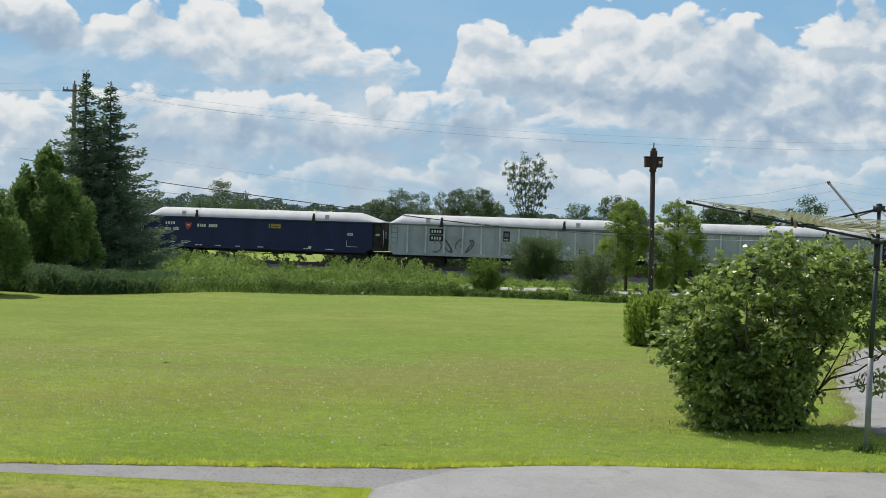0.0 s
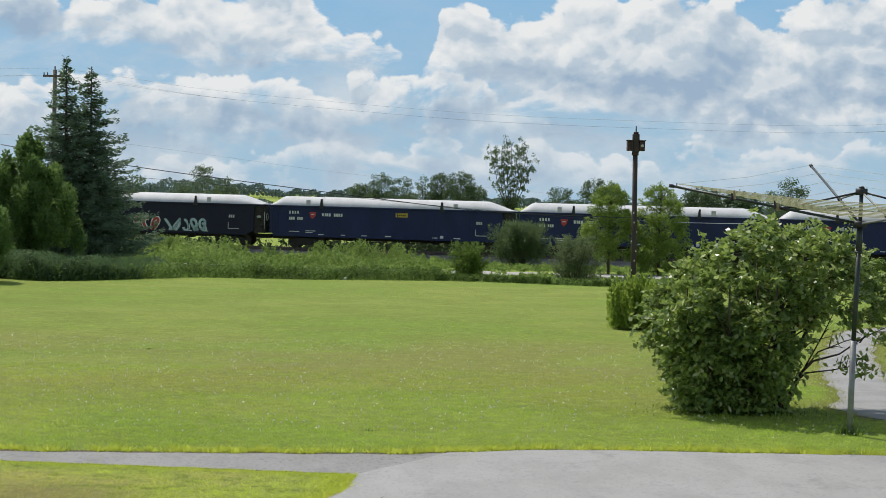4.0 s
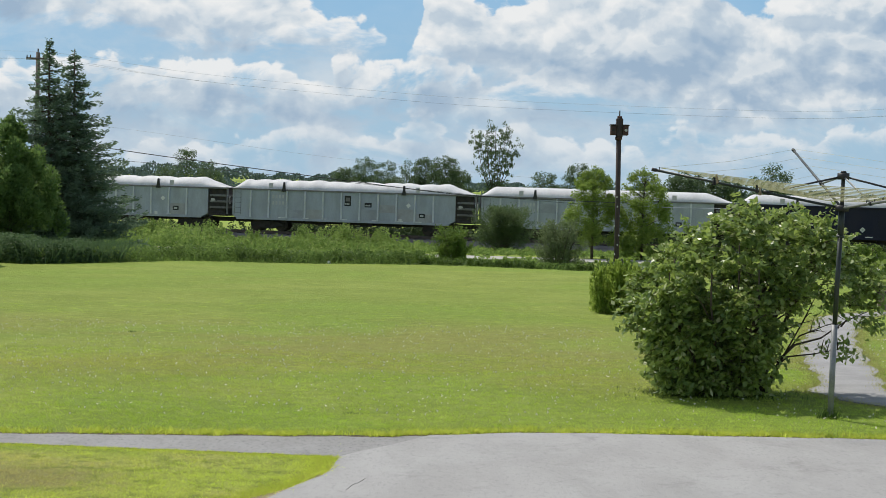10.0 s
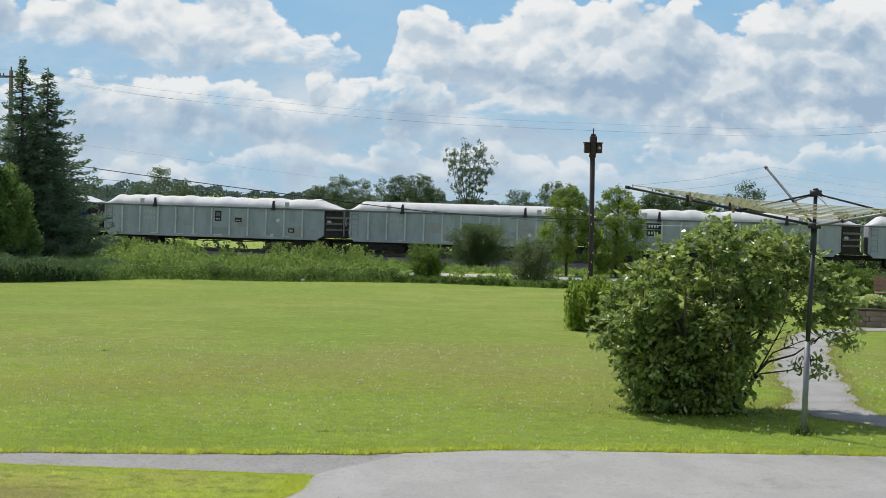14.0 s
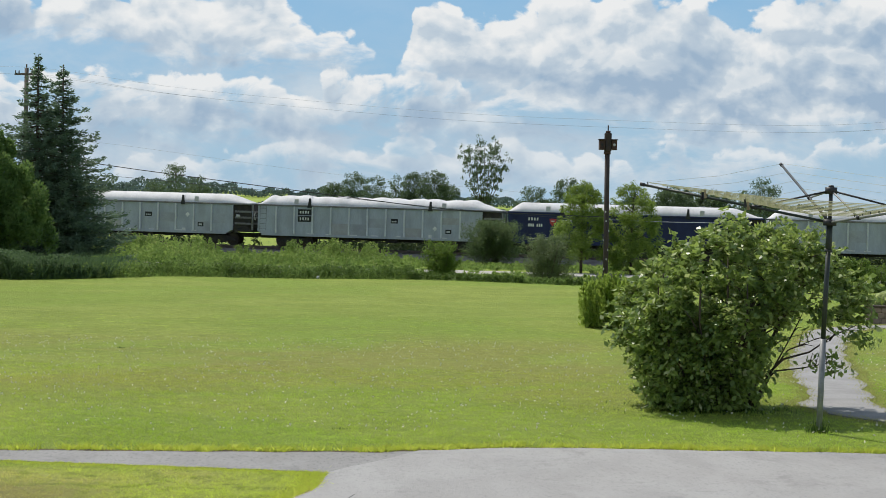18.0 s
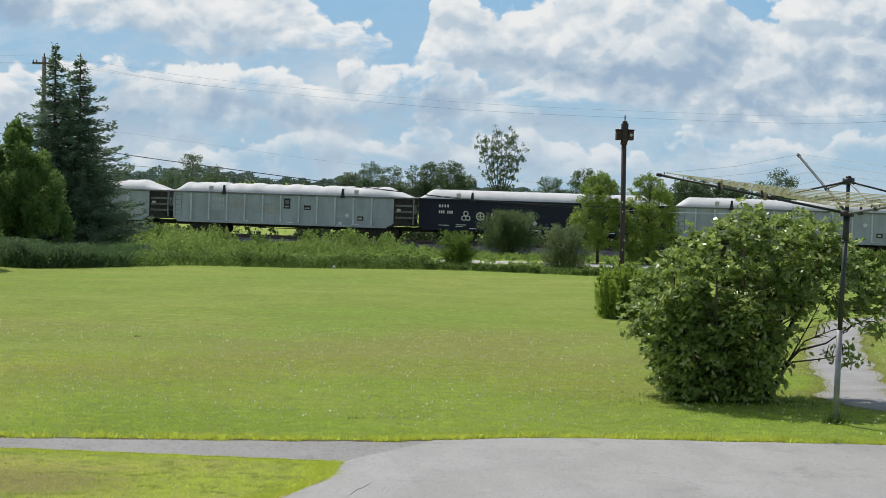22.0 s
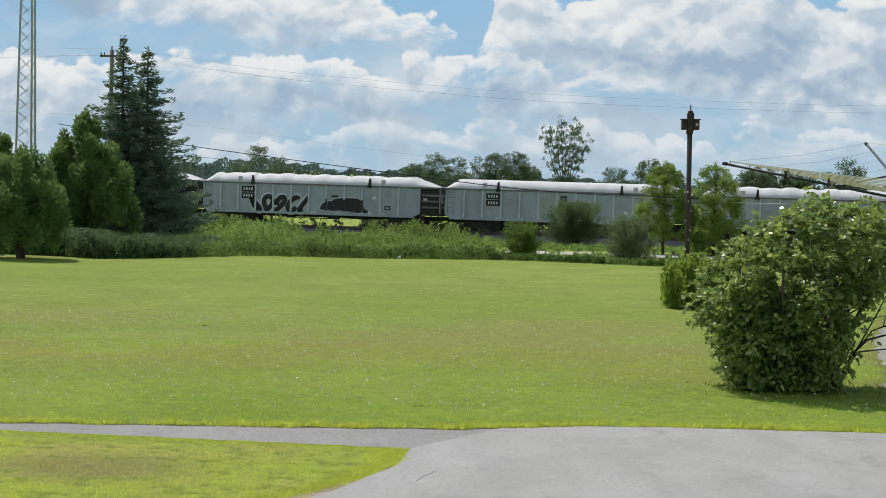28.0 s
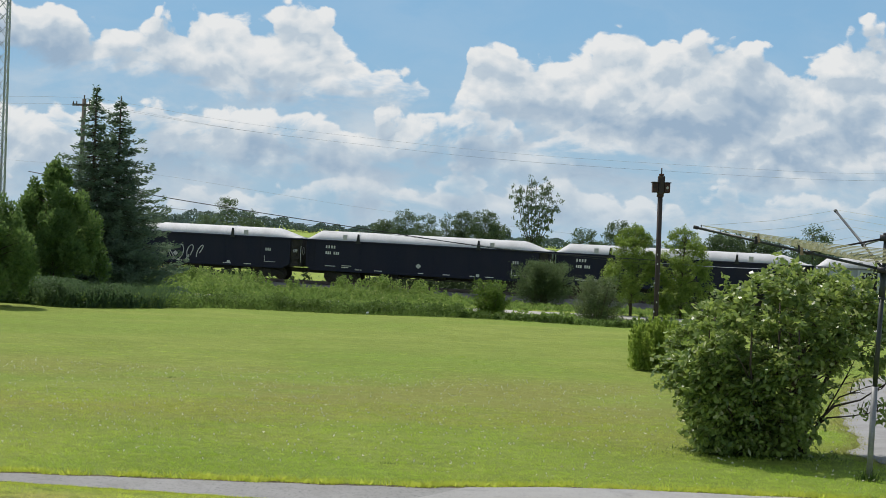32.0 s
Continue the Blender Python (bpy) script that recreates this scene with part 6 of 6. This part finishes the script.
def ribbon(points, w):
    """A brush stroke: quads along points in x and z."""
    V, F = [], []
    for i, (x, z) in enumerate(points):
        x0, z0 = points[max(0, i - 1)]
        x1, z1 = points[min(len(points) - 1, i + 1)]
        d = Vector((x1 - x0, z1 - z0)).normalized()
        V += [(x - d.y * w, 0, z + d.x * w), (x + d.y * w, 0, z - d.x * w), (x - d.y * w, 0.006, z + d.x * w), (x + d.y * w, 0.006, z - d.x * w)]
    for i in range(len(points) - 1):
        a, b = 4 * i, 4 * i + 4
        F += [(a, a + 1, b + 1, b), (a + 2, b + 2, b + 3, a + 3), (a, b, b + 2, a + 2), (a + 1, a + 3, b + 3, b + 1)]
    return V, F


def spray(car, x, z, n, w, h, mat, seed, stroke=0.07, back=None, label="sprayed tag"):
    """A row of looped, unreadable sprayed strokes, each a part."""
    r = random.Random(seed)
    for i in range(n):
        x0 = x + i * w
        pts = []
        turns, ph, fx = r.choice((1.0, 1.5, 0.75)), r.uniform(0, 6), r.choice((-1, 1))
        for k in range(15):
            a = ph + fx * k / 14 * 2 * math.pi * turns
            pts.append((x0 + w * (0.5 + 0.46 * math.cos(a) * (0.6 + 0.4 * k / 14)), z + h * (0.5 + 0.48 * math.sin(a * 0.8 + 0.4 * i))))
        if back:
            V, F = ribbon(pts, stroke * 1.7)
            part("spray_edge", raw("spray_edge", np.array(V) + (0, SIDE + 0.002, 0), F, back), car)
        V, F = ribbon(pts, stroke)
        part("spray_stroke", raw("spray_stroke", np.array(V) + (0, SIDE - 0.004, 0), F, mat), car, label)


def ring(car, x, z, r, w):
    """A sprayed circle."""
    V, F = ribbon([(x + r * math.cos(k * math.pi / 9), z + r * math.sin(k * math.pi / 9)) for k in range(19)], w)
    part("spray_stroke", raw("spray_stroke", np.array(V) + (0, SIDE - 0.004, 0), F, M_WHITE), car, "thin white sprayed ring")


def blob(car, x, z, w, h, mat, seed, edge=None):
    """A filled sprayed shape with a ragged outline."""
    r = random.Random(seed)
    n = 26
    pts = []
    for k in range(n):
        a = 2 * math.pi * k / n
        q = 0.82 + 0.16 * math.sin(3 * a + seed) + r.uniform(-0.07, 0.07)
        pts.append((x + w * (0.5 + 0.5 * q * math.copysign(abs(math.cos(a)) ** 0.6, math.cos(a))), z + h * (0.5 + 0.5 * q * math.copysign(abs(math.sin(a)) ** 0.6, math.sin(a)))))
    part("spray_fill", prism("spray_fill", pts, SIDE - 0.002, SIDE + 0.006, mat), car, "filled sprayed shape")
    for rx in RIBS:
        if x + 0.25 < rx < x + w - 0.25:
            part("spray_fill", box("spray_fill", rx - 0.06, rx + 0.06, SIDE - 0.124, SIDE - 0.115, z + 0.12 * h, z + 0.86 * h, mat, 0.002), car)
    if edge:
        V, F = ribbon(pts[3:18], 0.035)
        part("spray_edge", raw("spray_edge", np.array(V) + (0, SIDE - 0.008, 0), F, edge), car)


def small_marks(car, mat, seed):
    r = random.Random(seed)
    for x in (-5.2, -3.6, -2.2, -0.6, 1.2, 2.9, 4.3):
        if r.random() < 0.75:
            mark(car, x + r.uniform(-0.2, 0.2), FLOOR + 0.06, r.uniform(0.3, 0.6), 0.10, mat, "stencil")
    mark(car, 3.4 + r.uniform(-0.2, 0.2), FLOOR + 0.10, 0.22, 0.2, mat, "stencil")


def dress_dark(car, navy, seed, tag=None):
    letters(car, LEFT + 1.4, TOP - 0.50, 4, 0.11, 0.20, M_WHITE, 0.75)
    letters(car, LEFT + 1.4, TOP - 0.92, 3, 0.10, 0.20, M_WHITE, 0.45), letters(car, LEFT + 1.98, TOP - 0.92, 3, 0.10, 0.20, M_WHITE, 0.45)
    mark(car, LEFT + 1.4, FLOOR + 0.28, 0.75, 0.05, M_WHITE, "stencil"), mark(car, LEFT + 2.6, FLOOR + 0.34, 0.7, 0.05, M_WHITE, "stencil")
    mark(car, LEFT + 2.6, FLOOR + 0.22, 0.5, 0.05, M_WHITE, "stencil")
    small_marks(car, M_WHITE, seed)
    letters(car, RIGHT - 1.2, TOP - 0.90, 3, 0.11, 0.20, M_PALE)
    mark(car, RIGHT - 1.25, FLOOR + 0.35, 0.04, 0.45, M_PALE, "stencil"), mark(car, RIGHT - 1.2, FLOOR + 0.35, 0.75, 0.04, M_PALE, "stencil")
    if navy:
        part("emblem", prism("emblem", [(LEFT + 2.85, TOP - 0.35), (LEFT + 3.35, TOP - 0.35), (LEFT + 3.28, TOP - 0.65), (LEFT + 3.05, TOP - 0.85), (LEFT + 2.9, TOP - 0.65)], SIDE - 0.004, SIDE + 0.008, M_RED), car, "red and white emblem")
        mark(car, LEFT + 2.98, TOP - 0.55, 0.22, 0.07, M_WHITE, "emblem_bar", SIDE - 0.012)
        letters(car, LEFT + 3.75, TOP - 0.62, 4, 0.13, 0.21, M_WHITE, 0.25), letters(car, LEFT + 4.6, TOP - 0.62, 4, 0.13, 0.21, M_WHITE, 0.25)
        mark(car, LEFT + 9.0, TOP - 0.55, 0.85, 0.30, M_YELLOW, "yellow_plate")
        letters(car, LEFT + 9.08, TOP - 0.46, 5, 0.09, 0.09, M_INK, 0.5, SIDE - 0.01)
    else:
        diamond(car, -0.6, FLOOR + 0.62, 0.19, M_WHITE)
        diamond(car, -0.6, FLOOR + 0.62, 0.10, M_PALE)


def dress_grey(car, panel, seed, plate=0, holes=True):
    x = RIBS[1] + 0.25
    if panel:
        mark(car, x, TOP - 0.62, 0.98, 0.42, M_INK, "number_panel"), mark(car, x, TOP - 1.08, 0.98, 0.42, M_INK, "number_panel")
        letters(car, x + 0.14, TOP - 0.50, 4, 0.10, 0.19, M_WHITE, 0.85, SIDE - 0.01), letters(car, x + 0.14, TOP - 0.96, 4, 0.10, 0.19, M_WHITE, 0.85, SIDE - 0.01)
    else:
        letters(car, x, TOP - 0.55, 4, 0.13, 0.24, M_PALE, 0.8), letters(car, x, TOP - 1.0, 4, 0.13, 0.24, M_PALE, 0.8)
    if plate:
        mark(car, RIBS[5] + 0.22, TOP - 0.95, 0.46, 0.72, M_INK, "data_plate")
        mark(car, RIBS[5] + 0.30, TOP - 0.62, 0.30, 0.26, M_GREY_DARK, "data_plate_field", SIDE - 0.008)
        letters(car, RIBS[5] + 0.28, TOP - 0.85, 3, 0.08, 0.10, M_PALE, 0.3, SIDE - 0.008)
    mark(car, RIBS[6] + 0.35, TOP - 1.0, 0.50, 0.32, M_INK, "data_plate")
    letters(car, RIBS[6] + 0.41, TOP - 0.92, 3, 0.09, 0.09, M_PALE, 0.4, SIDE - 0.008)
    diamond(car, RIBS[9] - 0.45, FLOOR + 1.25 - 0.5 * (seed % 3 == 0), 0.17, M_WHITE)
    mark(car, RIBS[9] + 0.30, FLOOR + 0.42, 0.42, 0.30, M_INK, "data_plate")
    mark(car, RIBS[9] + 0.38, FLOOR + 0.50, 0.24, 0.13, M_PALE, "data_plate_field", SIDE - 0.008)
    small_marks(car, M_WHITE, seed)
    # fields repainted or stained between the ribs
    r = random.Random(100 + seed)
    for k in r.sample(range(11), 6):
        z0, h = FLOOR + r.choice((0.12, 0.12, 0.7, 1.05)), r.uniform(0.45, 0.9)
        part("repaint_patch", box("repaint_patch", RIBS[k] + 0.07, RIBS[k] + (1.22 if k < 10 else 1.0), SIDE + 0.003, SIDE + 0.010, z0, min(TOP - 0.06, z0 + h), r.choice((M_GREY_NEW, M_GREY_NEW, M_GREY_RUST)), 0.001), car)


# one car of each make, then its copies
GREY_LABEL, LUMP_LABEL = "grey ribbed covered gondola car, weathered", "grey ribbed gondola car with a rippled white cover"
NAVY_LABEL, BLACK_LABEL = "navy blue covered gondola car with a red emblem", "black covered gondola car with small white markings"
MAKES = {"g": gondola(M_GREY, True, 0, GREY_LABEL), "l": gondola(M_GREY, True, 1, LUMP_LABEL), "n": gondola(M_NAVY, False, 0, NAVY_LABEL), "b": gondola(M_BLACK, False, 0, BLACK_LABEL)}
# makes in the order in which they pass; the first stands three places ahead of the one that passes first
ORDER = "gggg" + "nnnbb" + "g" + "ll" + "gl" + "nlg" + "b" + "lll" + "g" + "l" + "bbbb" + "g"
FIRST = -3
CARS = []


def make_train():
    used = set()
    for i, make in enumerate(ORDER):
        k = FIRST + i
        car = copy_thing(MAKES[make], Matrix()) if make in used else MAKES[make]
        used.add(make)
        CARS.append((k, car))
    for k, car in CARS:
        make = ORDER[k - FIRST]
        if make in "nb":
            dress_dark(car, make == "n", k)
        else:
            dress_grey(car, k in (-2, 0, 8, 12, 16, 18, 19), k, plate=k in (0, 7, 10, 15, 18))
    by = dict(CARS)
    spray(by[0], -5.6, 1.05, 4, 0.75, 0.95, M_GREY_DARK, 3, 0.05)
    tagged(by[0], "grey ribbed gondola car with faded dark sprayed tags")
    spray(by[4], -0.95, 0.98, 3, 0.62, 0.85, M_RED, 5, 0.10, M_WHITE, "red sprayed letters")
    spray(by[4], 1.3, 0.98, 5, 0.62, 0.85, M_TEAL, 6, 0.09, M_INK, "pale blue sprayed letters")
    tagged(by[4], "black covered gondola car with red and pale sprayed letters")
    for dx, dz, r in ((3.3, -0.88, 0.15), (3.16, -1.2, 0.15), (3.44, -1.2, 0.15), (4.3, -1.05, 0.26), (5.2, -0.95, 0.12)):
        ring(by[14], LEFT + dx, TOP + dz, r, 0.035)
    for pts in ([(4.3, -1.27), (4.3, -0.83)], [(4.08, -1.05), (4.52, -1.05)], [(5.2, -1.05), (5.2, -1.3)]):
        V, F = ribbon([(LEFT + a, TOP + b) for a, b in pts], 0.03)
        part("spray_stroke", raw("spray_stroke", np.array(V) + (0, SIDE - 0.005, 0), F, M_WHITE), by[14], "thin white sprayed line")
    tagged(by[14], "black covered gondola car with small white sprayed rings")
    blob(by[16], -5.75, 0.92, 6.3, 1.2, M_PALE, 2)
    spray(by[16], -5.5, 0.98, 6, 0.98, 1.05, M_INK, 29, 0.12, M_WHITE, "black sprayed letter stroke")
    tagged(by[16], "grey gondola car with large black sprayed letters")
    spray(by[19], -5.2, 0.98, 5, 0.90, 1.05, M_INK, 31, 0.17, M_WHITE, "black sprayed letter stroke")
    blob(by[19], -0.2, 0.95, 3.9, 1.15, M_INK, 4, M_WHITE)
    tagged(by[19], "grey gondola car with black sprayed letters and a filled shape")
    spray(by[22], -1.3, 1.0, 4, 0.7, 1.15, M_PALE, 21, 0.035, None, "thin pale sprayed line")
    tagged(by[22], "black covered gondola car with a pale sprayed outline")


make_train()

# how far the gap behind the car numbered 0 has come along the track: seconds, metres
S0, SPEED = -2.84, 11.371
LAG = [(0, -0.95), (1.5, -0.8), (3, -0.85), (5.5, -0.34), (7, 0.05), (8.5, 0.1), (11, 0.2), (14, 0.2), (18, 0.1), (21, 0.3), (24, 0.06), (26.5, 0.1), (28, -0.05), (30, -0.33), (32, -0.32)]


def travelled(t):
    return S0 + SPEED * t + float(np.interp(t, [a for a, _ in LAG], [b for _, b in LAG]))


def motions():
    tilt = math.degrees(math.atan(-GRADE))
    for k, car in CARS:
        rows = []
        for t in (0, 1.5, 3, 5.5, 7, 8.5, 11, 14, 16, 18, 21, 24, 26.5, 28, 30, 32):
            s = travelled(t) - k * PITCH + PITCH / 2
            rows.append((t, pose(*on_track(s), 0, tilt, TURN)))
        walk(car, rows)
        # every wheelset rolls with the train; those in the same place on their truck share one set of keys
        for ob in car.children_recursive:
            if ob.name.startswith("wheelset"):
                turn_wheels(ob)


ROLLING = {}


def turn_wheels(ob):
    """Rolls a wheelset on its axle, one row a frame."""
    dx = round(ob.location.x, 2)
    if dx not in ROLLING:
        rows = []
        for k in range(32 * FPS + 1):
            t = k / FPS
            rows.append((t, Matrix.Translation((dx, 0, 0.46)) @ Matrix.Rotation((travelled(t) - travelled(0)) / 0.46, 4, "Y")))
        walk(ob, rows)
        ROLLING[dx] = ob.animation_data
    else:
        ob.rotation_mode = "QUATERNION"
        keys = ob.animation_data_create()
        keys.action, keys.action_slot = ROLLING[dx].action, ROLLING[dx].action_slot


motions()
